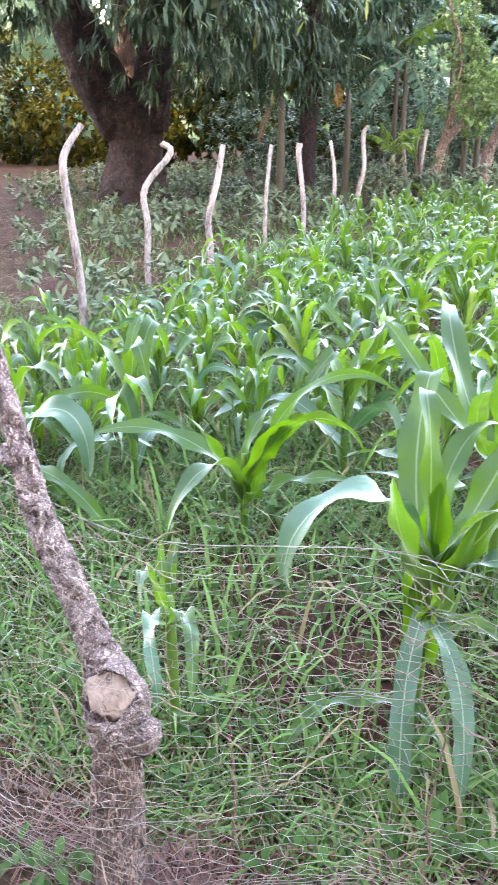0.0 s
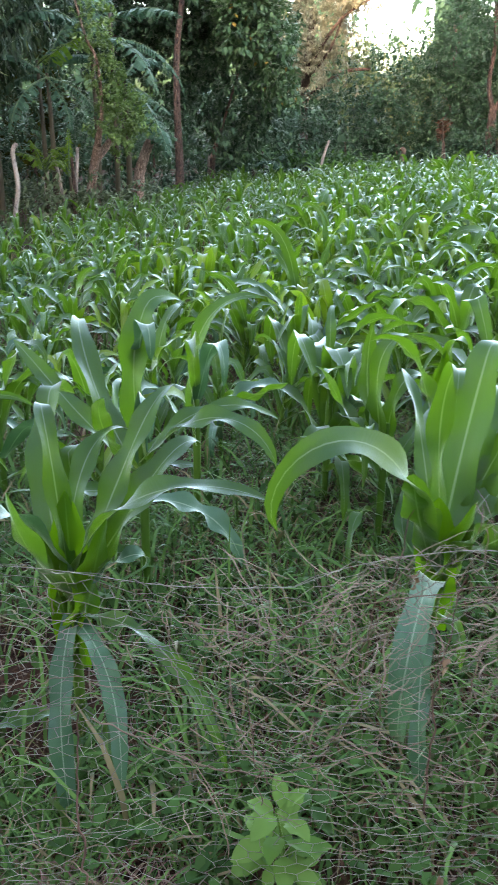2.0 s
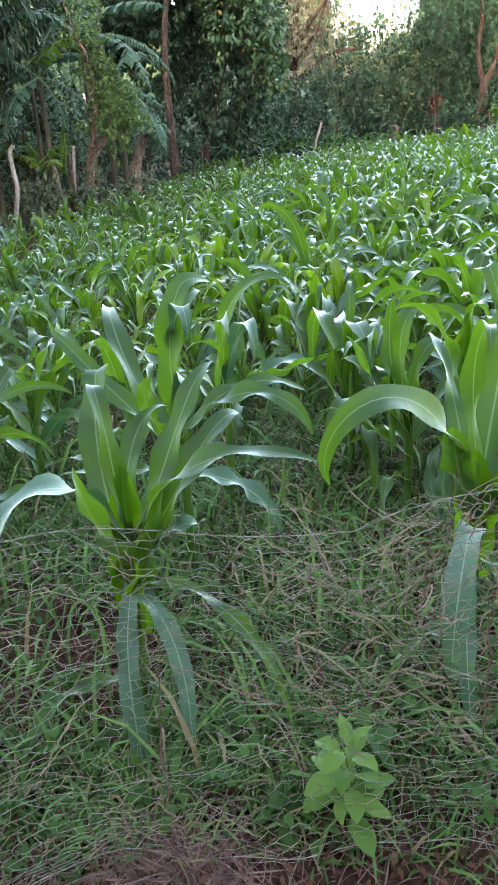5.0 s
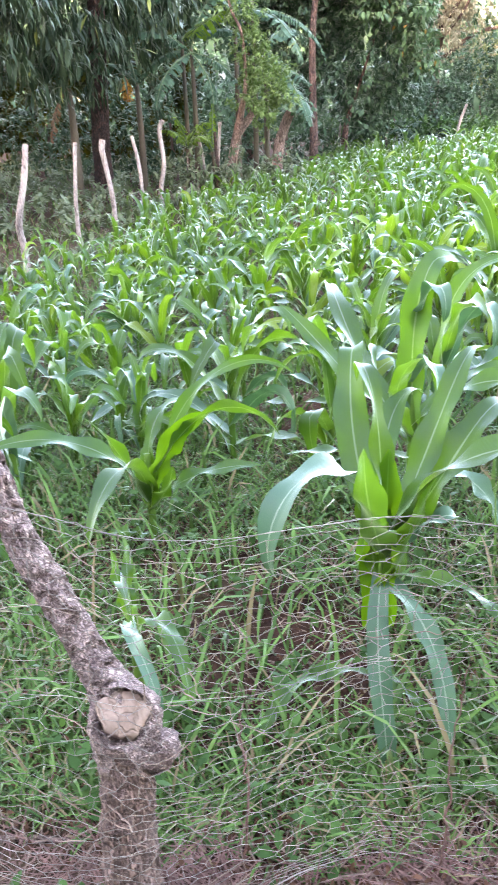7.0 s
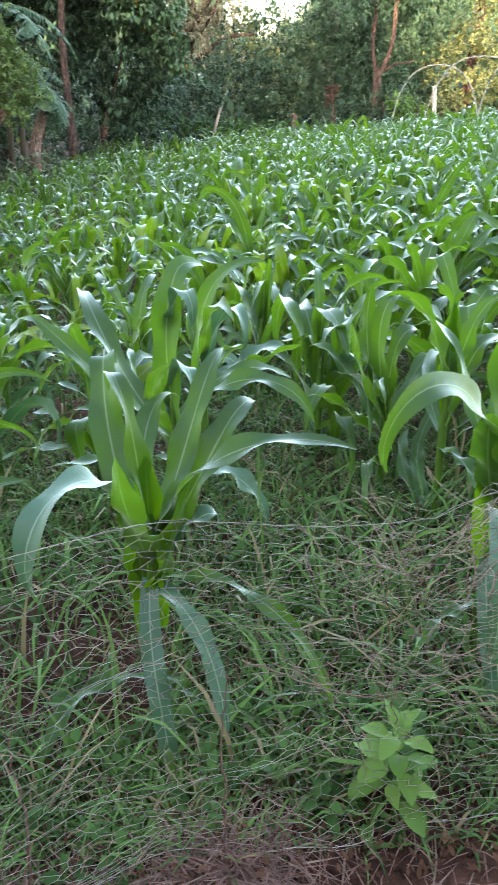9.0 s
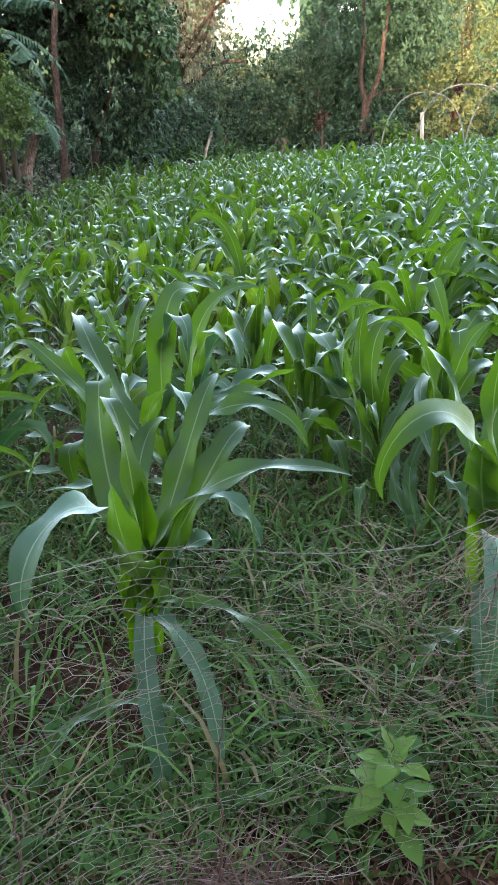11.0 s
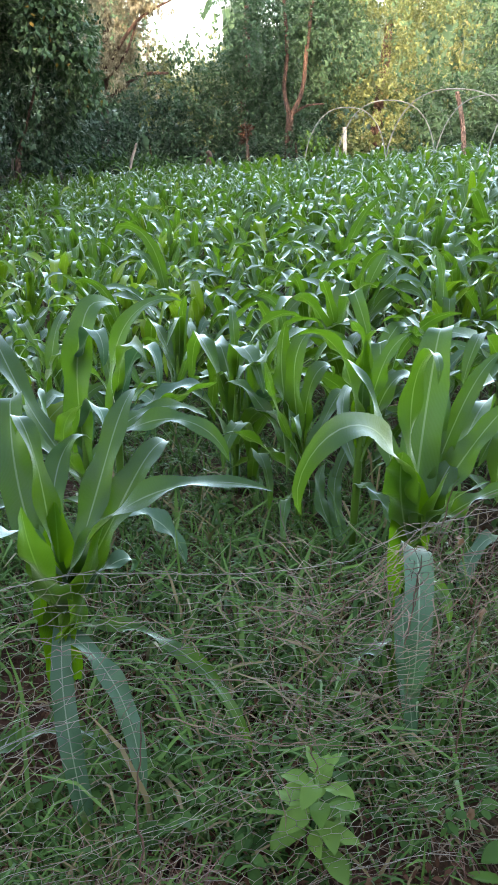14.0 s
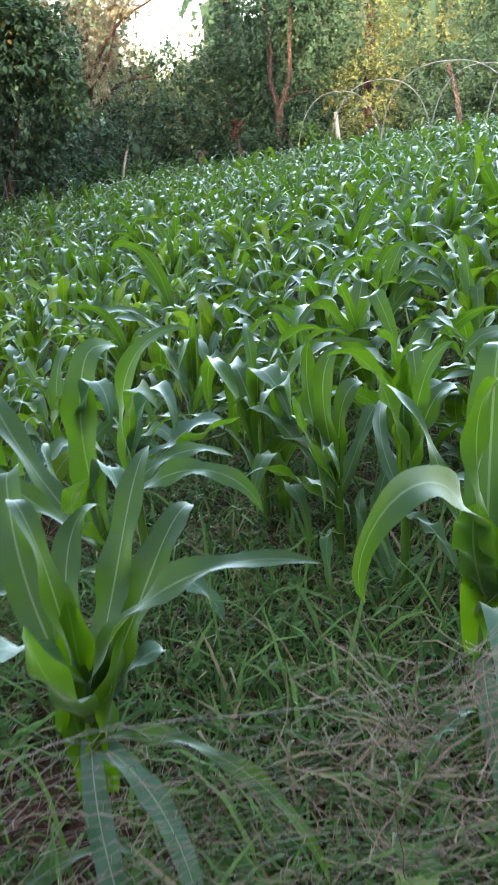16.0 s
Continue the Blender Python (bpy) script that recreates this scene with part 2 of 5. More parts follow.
POST_WOOD = rough_material("weathered pole", (0.05, 0.036, 0.032), (0.34, 0.275, 0.24), band=(0.36, 0.58), scale=5, fine=40, stretch=(2, 2, 0.6), relief=0.7, distance=0.01)
GNARLED = bark_material("gnarled wood", (0.05, 0.03, 0.027), (0.19, 0.125, 0.112), (0.5, 0.375, 0.325), 95, (1.2, 1.2, 0.7), 40, 0.007, 0.25, 3.5, 0.62)
STOCK = bark_material("weathered stock", (0.045, 0.026, 0.02), (0.15, 0.092, 0.072), (0.31, 0.21, 0.17), 60, (1.3, 1.3, 0.3), 14, 0.008, 0.25, 4.0, 0.7)
CUT_WOOD = bark_material("cut wood", (0.1, 0.062, 0.045), (0.155, 0.105, 0.076), (0.28, 0.2, 0.15), 22, (1, 1, 0.6), 30, 0.0015, 0.08, 3.0, 0.12)
WIRE = rough_material("old wire", (0.05, 0.042, 0.036), (0.37, 0.325, 0.27), scale=9, rough=0.5, relief=0.1, metal=0.3)
PIPE = rough_material("grey plastic pipe", (0.11, 0.12, 0.12), (0.22, 0.235, 0.23), scale=3, rough=0.45, relief=0.05)


def ground_material():
    mat, nt, bsdf = nodes_of("soil")
    big, mid, small = noise_tex(nt, 0.35, 4), noise_tex(nt, 5, 6), noise_tex(nt, 45, 5)
    soil = ramp(nt, [(0.34, (0.013, 0.006, 0.0045)), (0.55, (0.07, 0.03, 0.019)), (0.8, (0.19, 0.089, 0.058))])
    both = calc(nt, "ADD", calc(nt, "MULTIPLY", mid.outputs[0], 0.55), calc(nt, "MULTIPLY", small.outputs[0], 0.45))
    nt.links.new(both, soil.inputs[0])
    green = ramp(nt, [(0.35, (0.0155, 0.026, 0.0086)), (0.7, (0.043, 0.056, 0.019))])
    nt.links.new(small.outputs[0], green.inputs[0])
    cover = ramp(nt, [(0.46, (0, 0, 0)), (0.6, (1, 1, 1))])
    nt.links.new(calc(nt, "ADD", calc(nt, "MULTIPLY", big.outputs[0], 0.6), calc(nt, "MULTIPLY", mid.outputs[0], 0.4)), cover.inputs[0])
    nt.links.new(mix(nt, soil.outputs[0], green.outputs[0], calc(nt, "MULTIPLY", cover.outputs[0], 0.6)), bsdf.inputs["Base Color"])
    bsdf.inputs["Roughness"].default_value = 0.95
    bsdf.inputs["Specular IOR Level"].default_value = 0.2
    bump(nt, bsdf, both, 0.9, 0.03)
    return mat


SOIL = ground_material()


# ---- geometry helpers ----
def smooth01(v):
    v = np.clip(v, 0, 1)
    return v * v * (3 - 2 * v)


def ground_z(x, y):
    """Height of the ground: a gentle cross slope with low humps."""
    x, y = np.asarray(x, float), np.asarray(y, float)
    side = 12 * np.tanh(np.clip(x, -4.5, 60) / 12)
    tilt = 0.042 * side * np.where(side < 0, 1 - 0.75 * smooth01((y - 9) / 5), 1.0)
    low = 0.02 * np.sin(x * 2.1 + y * 1.3) + 0.015 * np.sin(x * 5.3 - y * 4.1)
    return 0.1 + 0.06 * smooth01((y - 0.6) / 1.2) + tilt + low * np.exp(-(x * x + y * y) / 900)


def mesh_of(name, V, F, mat, uv=None, smooth=True):
    me = bpy.data.meshes.new(name)
    V, F = np.asarray(V, np.float32), np.asarray(F, np.int32)
    me.vertices.add(len(V))
    me.vertices.foreach_set("co", V.ravel())
    me.loops.add(F.size)
    me.loops.foreach_set("vertex_index", F.ravel())
    me.polygons.add(len(F))
    me.polygons.foreach_set("loop_start", np.arange(0, F.size, F.shape[1], dtype=np.int32))
    if uv is not None:
        me.uv_layers.new(name="UVMap")
        me.uv_layers[0].data.foreach_set("uv", np.asarray(uv, np.float32)[F.ravel()].ravel())
    me.update(calc_edges=True)
    me.validate()
    if smooth:
        me.polygons.foreach_set("use_smooth", np.ones(len(F), bool))
    me.materials.append(mat)
    return me


def part(name, me, parent=None, label=""):
    ob = new(name, me)
    if parent is not None:
        ob.parent = parent
    if label:
        tagged(ob, label)
    return ob


def join(pieces):
    """Pieces (V, F, UV) put into one."""
    vs, fs, us, n = [], [], [], 0
    for V, F, U in pieces:
        vs.append(V), fs.append(F + n), us.append(U)
        n += len(V)
    return np.concatenate(vs), np.concatenate(fs), np.concatenate(us)


def strips(C, side, normal, half, across=2, fold=0.0, ripple=None):
    """Leaf blades: centre lines C (n, k, 3), unit sides and normals, half widths (n, k)."""
    n, k, _ = C.shape
    u = np.linspace(-1, 1, across)
    V = C[:, :, None, :] + side[:, :, None, :] * (u[None, None, :, None] * half[:, :, None, None])
    lift = fold * np.abs(u)[None, None, :] * half[:, :, None]
    if ripple is not None:
        lift = lift + ripple[:, :, None] * np.sign(u)[None, None, :] * np.abs(u)[None, None, :] + 0.4 * np.roll(ripple, 2, 1)[:, :, None] * np.abs(u)[None, None, :]
    V = V + normal[:, :, None, :] * lift[..., None]
    idx = np.arange(n * k * across).reshape(n, k, across)
    F = np.stack([idx[:, :-1, :-1], idx[:, 1:, :-1], idx[:, 1:, 1:], idx[:, :-1, 1:]], -1).reshape(-1, 4)
    uu = np.broadcast_to((u * 0.5 + 0.5)[None, None, :], (n, k, across))
    vv = np.broadcast_to(np.linspace(0, 1, k)[None, :, None], (n, k, across))
    return V.reshape(-1, 3), F, np.stack([uu, vv], -1).reshape(-1, 2)


def arcs(base, az, rise, bend, power, length, k, turn=0.0, twist=0.0, fold_at=1.0, fold=0.0):
    """Centre lines that leave base at the angle rise (degrees) and bend down by bend along their length; past fold_at they kink over by fold."""
    base = np.atleast_2d(np.asarray(base, float))
    n = len(base)
    full = lambda v: np.broadcast_to(np.asarray(v, float), (n,))[:, None]
    s = np.linspace(0, 1, k)[None, :]
    mid = (s[:, 1:] + s[:, :-1]) / 2
    def frames(q):
        th = np.radians(full(rise) - full(bend) * q ** full(power) - full(fold) * np.clip((q - full(fold_at)) / 0.09, 0, 1))
        a = np.radians(full(az) + full(turn) * q)
        return th, a
    th, a = frames(mid)
    step = np.stack([np.cos(th) * np.cos(a), np.cos(th) * np.sin(a), np.sin(th)], -1) * (full(length) / (k - 1))[..., None]
    C = base[:, None, :] + np.concatenate([np.zeros((n, 1, 3)), np.cumsum(step, 1)], 1)
    th, a = frames(s)
    side = np.stack([-np.sin(a), np.cos(a), np.zeros_like(a)], -1)
    normal = np.stack([-np.sin(th) * np.cos(a), -np.sin(th) * np.sin(a), np.cos(th)], -1)
    tw = np.radians(full(twist) * s)[..., None]
    return C, side * np.cos(tw) + normal * np.sin(tw), normal * np.cos(tw) - side * np.sin(tw)


def tube(points, radii, around=8, rough=0.0, seed=0, rings=0, cap=True):
    """A tapered, uneven limb along a smooth line through the points."""
    pts, rad = np.asarray(points, float), np.asarray(radii, float)
    if rings:
        t = np.linspace(0, len(pts) - 1, rings)
        i = np.clip(t.astype(int), 0, len(pts) - 2)
        f = (t - i)[:, None]
        get = lambda j: pts[np.clip(j, 0, len(pts) - 1)]
        p0, p1, p2, p3 = get(i - 1), get(i), get(i + 1), get(i + 2)
        pts = 0.5 * (2 * p1 + (p2 - p0) * f + (2 * p0 - 5 * p1 + 4 * p2 - p3) * f ** 2 + (3 * p1 - p0 - 3 * p2 + p3) * f ** 3)
        rad = np.interp(t, np.arange(len(rad)), rad)
    tan = np.gradient(pts, axis=0)
    tan /= np.linalg.norm(tan, axis=1)[:, None] + 1e-9
    ref = np.where(np.abs(tan[:, 2:3]) > 0.9, np.array([[1.0, 0, 0]]), np.array([[0, 0, 1.0]]))
    ref = np.broadcast_to(ref[len(ref) // 2], tan.shape)
    a = np.cross(tan, ref)
    a /= np.linalg.norm(a, axis=1)[:, None] + 1e-9
    b = np.cross(tan, a)
    ang = np.linspace(0, 2 * np.pi, around, endpoint=False)
    r = np.broadcast_to(rad[:, None], (len(pts), around)).copy()
    if rough:
        g = np.random.default_rng(seed)
        w = np.zeros_like(r)
        for h in (2, 3, 5):
            w += np.sin(ang[None, :] * h + np.linspace(0, g.uniform(2, 7), len(pts))[:, None] + g.uniform(0, 6)) / h
        r *= 1 + rough * w + rough * 0.35 * g.normal(size=r.shape)
    V = pts[:, None, :] + r[..., None] * (np.cos(ang)[None, :, None] * a[:, None, :] + np.sin(ang)[None, :, None] * b[:, None, :])
    n = len(pts)
    idx = np.arange(n * around).reshape(n, around)
    nxt = np.roll(idx, -1, 1)
    F = np.stack([idx[:-1], nxt[:-1], nxt[1:], idx[1:]], -1).reshape(-1, 4)
    V = V.reshape(-1, 3)
    if cap:
        for end, rev in ((0, True), (n - 1, False)):
            c = len(V)
            V = np.concatenate([V, pts[end][None]])
            ring = idx[end]
            half = ring.reshape(-1, 2) if around % 2 == 0 else None
            q = [(ring[j], ring[(j + 1) % around], ring[(j + 2) % around], c) for j in range(0, around, 2)]
            q = np.array(q)
            F = np.concatenate([F, q[:, ::-1] if rev else q])
    return V, F, np.zeros((len(V), 2))


# ---- ground ----
def build_ground():
    edge = np.concatenate([-np.geomspace(1500, 14, 14), np.linspace(-12, 12, 97), np.geomspace(14, 1500, 14)])
    X, Y = np.meshgrid(edge, edge + 6)
    Z = ground_z(X, Y)
    idx = np.arange(X.size).reshape(X.shape)
    F = np.stack([idx[:-1, :-1], idx[:-1, 1:], idx[1:, 1:], idx[1:, :-1]], -1).reshape(-1, 4)
    V = np.stack([X, Y, Z], -1).reshape(-1, 3)
    ob = new("ground", mesh_of("ground", V, F, SOIL))
    tagged(ob, "reddish brown soil with weeds and grass", "ground", kind="structure")


build_ground()


# ---- maize ----
WIDTHS = ([0, 0.08, 0.28, 0.55, 0.78, 0.92, 1], [0.72, 0.84, 0.97, 1.0, 0.78, 0.42, 0.03])


def maize_leaf(base, az, rise, bend, power, length, width, turn=0.0, twist=0.0, fold_at=1.0, fold=0.0, k=12, across=5, wave=0.014, seed=0):
    g = np.random.default_rng(seed)
    C, S, N = arcs(base, az, rise, bend, power, length, k, turn, twist, fold_at, fold)
    s = np.linspace(0, 1, k)
    half = np.interp(s, *WIDTHS)[None, :] * width / 2
    rip = wave * np.sin(s * g.uniform(14, 22) + g.uniform(0, 6))[None, :] * np.sin(np.pi * np.clip(s * 1.1, 0, 1))[None, :]
    return strips(C, S, N, half, across, 0.28, rip)


def maize_plant(x, y, leaves, stalk_top, lean=(0.0, 0.0), label="", k=26, across=5, radius=0.0115, z=None, material=None):
    """One maize plant. leaves: rows of (height, azimuth, rise, bend, power, length, width, turn, twist, fold_at, fold)."""
    root = new("maize_plant")
    root.location = (x, y, float(ground_z(x, y)) if z is None else z)
    line = [(0, 0, -0.03), (lean[0] * 0.4, lean[1] * 0.4, stalk_top * 0.5), (lean[0], lean[1], stalk_top)]
    part("stalk", mesh_of("stalk", *tube(line, (radius, radius * 1.2, radius * 0.9), 8, 0.06, rings=8)[:2], STALK), root, "pale green sheathed stalk")
    for i, row in enumerate(leaves):
        h, rest = row[0], row[1:]
        f = h / stalk_top
        V, F, U = maize_leaf((lean[0] * f * f, lean[1] * f * f, h), *rest, k=k, across=across, seed=i + int(abs(x) * 100))
        # hanging leaves get the painted sky sheen, upright low ones the backlit green
        part("leaf", mesh_of("leaf", V, F, material or (SKY_SHEEN_MAIZE if rest[1] < 0 or rest[1] - rest[2] < -128 else BACKLIT_SHEATH if rest[1] > 70 and rest[2] < 13 else MAIZE), U), root)
    return tagged(root, label or "young green maize plant with long arching leaves", "maize plant", "maize plants in the field")


def random_leaves(g, tall=1.0, count=None):
    """Leaves of a plant: the lower ones hang, the middle ones rise and fold over, the last stand up in the whorl."""
    rows = []
    n = count or int(g.integers(9, 13))
    plane = g.uniform(0, 360)
    for i in range(n):
        f = i / (n - 1)
        az = plane + 180 * (i % 2) + g.normal(0, 26)
        h = (0.06 + 0.36 * f ** 0.85) * tall
        length = (0.38 + 0.27 * math.sin(math.pi * (0.25 + 0.6 * f)) + g.normal(0, 0.06)) * tall
        rise = 48 + 31 * f + g.normal(0, 9)
        bend = g.normal(165, 26) if f < 0.85 else g.uniform(60, 150)
        length *= 0.8 if f > 0.85 else 1.0
        power = g.uniform(1.4, 2.6) + 3.2 * f * g.random()
        width = (0.036 + 0.032 * math.sin(math.pi * (0.15 + 0.7 * f))) * tall * g.uniform(0.8, 1.15)
        row = (h, az, rise, bend, power, length, width, g.normal(0, 22), g.normal(0, 45))
        if f > 0.3 and g.random() < 0.45:
            row = (h, az, rise + 6, bend * 0.35, 1.5, length, width * 1.08, g.normal(0, 20), g.normal(0, 30), g.uniform(0.42, 0.66), g.uniform(70, 125))
        rows.append(row if len(row) == 11 else row + (1.0, 0.0))
    return rows


KEEP_CLEAR = [(-0.47, 1.26, 0.6), (0.32, 1.27, 0.55), (-0.42, 1.78, 0.42), (-0.34, 2.22, 0.3), (0.28, 2.2, 0.33), (0.4, 1.93, 0.36), (-1.24, 1.85, 0.48), (-2.04, 1.69, 0.4), (-0.1, 1.5, 0.4), (-0.7, 1.75, 0.33), (0.0, 1.95, 0.33), (-0.9, 1.35, 0.4)]


maize_plant(-0.465, 1.26, [
    (0.428, 229, 74, 204, 1.9, 0.63, 0.072, 15, 1),
    (0.417, 134, 52, 2, 1.9, 0.62, 0.077, -57, -33, 0.74, 78),
    (0.44, 154, 84, 201, 5.0, 0.5, 0.048, -50, 20),
    (0.442, 110, 49, 98, 4.3, 0.47, 0.055, -55, -2),
    (0.426, 51, 55, 63, 5.6, 0.54, 0.064, 19, 5),
    (0.407, 25, 51, 99, 5.7, 0.49, 0.078, 37, 12),
    (0.426, 349, 78, 98, 1.1, 0.59, 0.061, 4, 16),
    (0.395, 259, 54, -31, 3.7, 0.41, 0.076, 3, -29),
    (0.424, 14, 31, 219, 5.6, 0.22, 0.043, 21, 2),
    (0.363, 265, -40, 54, 1.9, 0.48, 0.049, 42, 10),
    (0.346, 321, -6, 62, 1.0, 0.41, 0.045, -43, 17),
    (0.344, 327, 32, 113, 1.3, 0.59, 0.03, -8, 23),
    (0.048, 199, 27, 89, 1.5, 0.39, 0.04, 55, -7),
    (0.086, 305, 6, 53, 3.1, 0.22, 0.032, 18, 15),
    (0.22, 213, 82, 12, 2.0, 0.36, 0.095, 0, 0),
    (0.2, 300, 86, -6, 2.0, 0.46, 0.095, 0, 0),
    (0.2, 332, 76, 6, 2.0, 0.44, 0.09, 0, 0),
    (0.21, 240, 81, 5, 2.0, 0.41, 0.1, 0, 0),
    (0.21, 352, 77, 5, 2.0, 0.36, 0.095, 0, 0),
], 0.42, (0.01, -0.03))

maize_plant(-0.42, 1.78, [
    (0.458, 57, 97, 82, 2.6, 0.56, 0.078, -6, 40, 0.76, 45),
    (0.678, 310, 86, 230, 2.3, 0.34, 0.042, -26, 11),
    (0.393, 145, 40, 94, 5.4, 0.74, 0.071, -45, 20),
    (0.409, 184, 42, 29, 4.0, 0.56, 0.057, -49, -44),
    (0.429, 41, 61, 100, 0.9, 0.51, 0.048, -10, 40),
    (0.445, 359, 50, 122, 1.8, 0.5, 0.059, -32, 44),
    (0.381, 139, 36, 97, 5.0, 0.49, 0.026, -56, 29),
    (0.408, 246, 43, 21, 5.7, 0.57, 0.045, 53, -8),
    (0.42, 307, 92, 221, 2.4, 0.42, 0.046, -25, -33),
    (0.328, 24, -6, 75, 1.2, 0.4, 0.076, -25, 39),
    (0.35, 220, 15, 21, 2.8, 0.38, 0.05, -23, 12),
], 0.55, (0, 0))

maize_plant(-0.34, 2.22, [
    (0.312, 19, 95, 119, 2.8, 0.64, 0.059, -12, 45),
    (0.452, 304, 63, 205, 3.2, 0.53, 0.047, -19, -13),
    (0.49, 276, 47, 67, 2.2, 0.66, 0.039, 6, 41),
    (0.39, 336, 37, 171, 5.8, 0.37, 0.074, 51, 20),
    (0.407, 348, 27, -1, 1.8, 0.42, 0.05, -42, -37),
], 0.5, (0, 0))

maize_plant(0.32, 1.27, [
    (0.457, 231, 65, 189, 3.0, 0.72, 0.061, -22, -79),
    (0.479, 70, 66, -1, 2.8, 0.57, 0.092, -16, -11, 0.77, 80),
    (0.467, 101, 51, 59, 3.4, 0.53, 0.037, -2, 26),
    (0.546, 327, 100, 207, 4.4, 0.48, 0.044, -70, -16),
    (0.462, 44, 58, 47, 4.8, 0.51, 0.049, -13, 37),
    (0.459, 23, 54, 16, 3.2, 0.4, 0.065, -10, 31),
    (0.469, 29, 46, 131, 4.8, 0.51, 0.066, 27, -36),
    (0.458, 304, 59, 29, 2.3, 0.25, 0.03, 27, 9),
    (0.461, 350, 41, 25, 3.0, 0.27, 0.049, -5, 22),
    (0.471, 47, 59, 125, 4.3, 0.52, 0.051, 33, 14),
    (0.446, 214, 64, 9, 4.0, 0.32, 0.078, 41, 3),
    (0.452, 1, 65, 71, 4.2, 0.23, 0.071, 51, 33),
    (0.408, 255, 53, 195, 1.3, 0.58, 0.056, -3, 11),
    (0.329, 251, -41, 42, 1.8, 0.36, 0.043, 34, 41),
    (0.304, 289, 54, 148, 2.4, 0.27, 0.032, -19, 43),
    (0.169, 207, 31, 103, 1.0, 0.26, 0.035, 10, 26),
    (0.31, 250, 83, 5, 2.0, 0.34, 0.09, 0, 0),
    (0.29, 320, 80, 5, 2.0, 0.36, 0.09, 0, 0),
], 0.45, (0, -0.02))

maize_plant(0.28, 2.2, [
    (0.293, 150, 67, -36, 1.6, 0.48, 0.076, -19, -29),
    (0.306, 25, 101, 139, 5.2, 0.49, 0.071, 15, 23),
    (0.325, 31, 86, 195, 4.4, 0.38, 0.068, 0, 15),
    (0.239, 141, 52, 93, 2.5, 0.53, 0.043, -34, -13),
    (0.291, 232, 45, 31, 5.0, 0.78, 0.02, 28, 7),
    (0.345, 230, 46, 137, 3.5, 0.37, 0.027, 53, -13),
    (0.258, 43, 41, 127, 3.8, 0.49, 0.05, 17, 3),
    (0.208, 201, 44, 77, 4.9, 0.43, 0.055, 6, 33),
    (0.116, 232, 38, 130, 1.7, 0.39, 0.034, 39, 38),
], 0.45, (0, 0))

maize_plant(0.4, 1.93, [
    (0.403, 106, 79, -29, 1.4, 0.35, 0.054, -21, 24),
    (0.449, 180, 76, 114, 4.0, 0.42, 0.077, -11, 44),
    (0.409, 31, 76, 64, 5.3, 0.39, 0.061, -30, 40),
    (0.407, 250, 96, 129, 4.6, 0.45, 0.052, 44, 24),
    (0.326, 100, 26, 101, 4.5, 0.55, 0.044, -49, 0),
    (0.36, 20, 70, 163, 4.8, 0.38, 0.068, 3, 15),
    (0.017, 104, 26, 10, 1.5, 0.53, 0.049, -53, -9),
    (0.278, 287, 15, 70, 1.3, 0.26, 0.042, -5, -10),
    (0.01, 115, 23, 23, 1.5, 0.53, 0.049, -55, 34),
], 0.5, (0, 0))

maize_plant(-1.24, 1.85, [
    (0.157, 184, 98, -49, 1.3, 0.4, 0.081, -6, -98),
    (0.226, 9, 62, 103, 2.0, 0.64, 0.043, -44, -93),
    (0.145, 245, 66, 23, 3.1, 0.45, 0.058, -17, 7),
    (0.154, 270, 82, 158, 1.2, 0.6, 0.073, -8, 20),
    (0.194, 203, 63, 86, 1.1, 0.59, 0.063, 0, -44),
    (0.164, 359, 45, 47, 1.1, 0.41, 0.054, 10, 29),
    (0.199, 53, 68, 105, 2.4, 0.72, 0.041, -59, 70),
    (0.211, 91, 91, 137, 1.8, 0.42, 0.048, -31, 1),
    (0.134, 327, 50, -29, 3.7, 0.26, 0.048, -10, -21),
    (0.044, 262, 32, 48, 6.7, 0.26, 0.037, -21, -34),
], 0.34, (0, 0))

maize_plant(-0.96, 1.0, [
    (0.359, 141, 53, -20, 1.9, 0.18, 0.03, -13, 22),
    (0.377, 282, 36, 170, 2.8, 0.43, 0.029, 42, 23),
    (0.331, 332, 74, 132, 1.0, 0.38, 0.033, -39, 4),
    (0.353, 278, 65, 117, 3.0, 0.42, 0.021, 28, 40),
    (0.358, 124, 59, 70, 3.9, 0.2, 0.024, -21, 31),
], 0.42, (0, 0), label="small yellowing maize plant behind the wire fence")

maize_plant(-2.14, 1.75, [
    (0.301, 22, 50, 186, 1.6, 0.58, 0.092, -66, 64),
    (0.299, 33, 45, 129, 2.2, 0.54, 0.057, -14, 101),
    (0.264, 129, -1, 145, 3.0, 0.83, 0.064, -23, -15),
    (0.292, 344, 76, 160, 2.8, 0.53, 0.053, 8, 10),
    (0.267, 285, 98, 45, 1.4, 0.46, 0.063, -7, -5),
    (0.185, 342, 10, 95, 1.7, 0.63, 0.054, 21, 47),
    (0.156, 11, 16, 112, 0.7, 0.46, 0.045, -32, 66),
], 0.4, (0, 0))


# ---- the field ----
def field_left(y):
    return np.interp(y, [2, 4, 6, 10, 12, 15, 19], [-3.4, -3.3, -3.6, -3.7, -2.9, -2.6, -2.6])


def in_view(x, y):
    """The stretch of the plan that the walker can see."""
    return (x > -0.95 * (y + 1.0) - 1.8) & (x < 0.56 * (y + 1.0) + 2.0)


def plant_size(x, y):
    """The maize stands lower towards the poles and taller on the other side."""
    return float(np.interp(x, [-4, -1.5, 0.5, 2.5, 5, 8], [0.56, 0.65, 0.82, 0.97, 1.13, 1.2]))


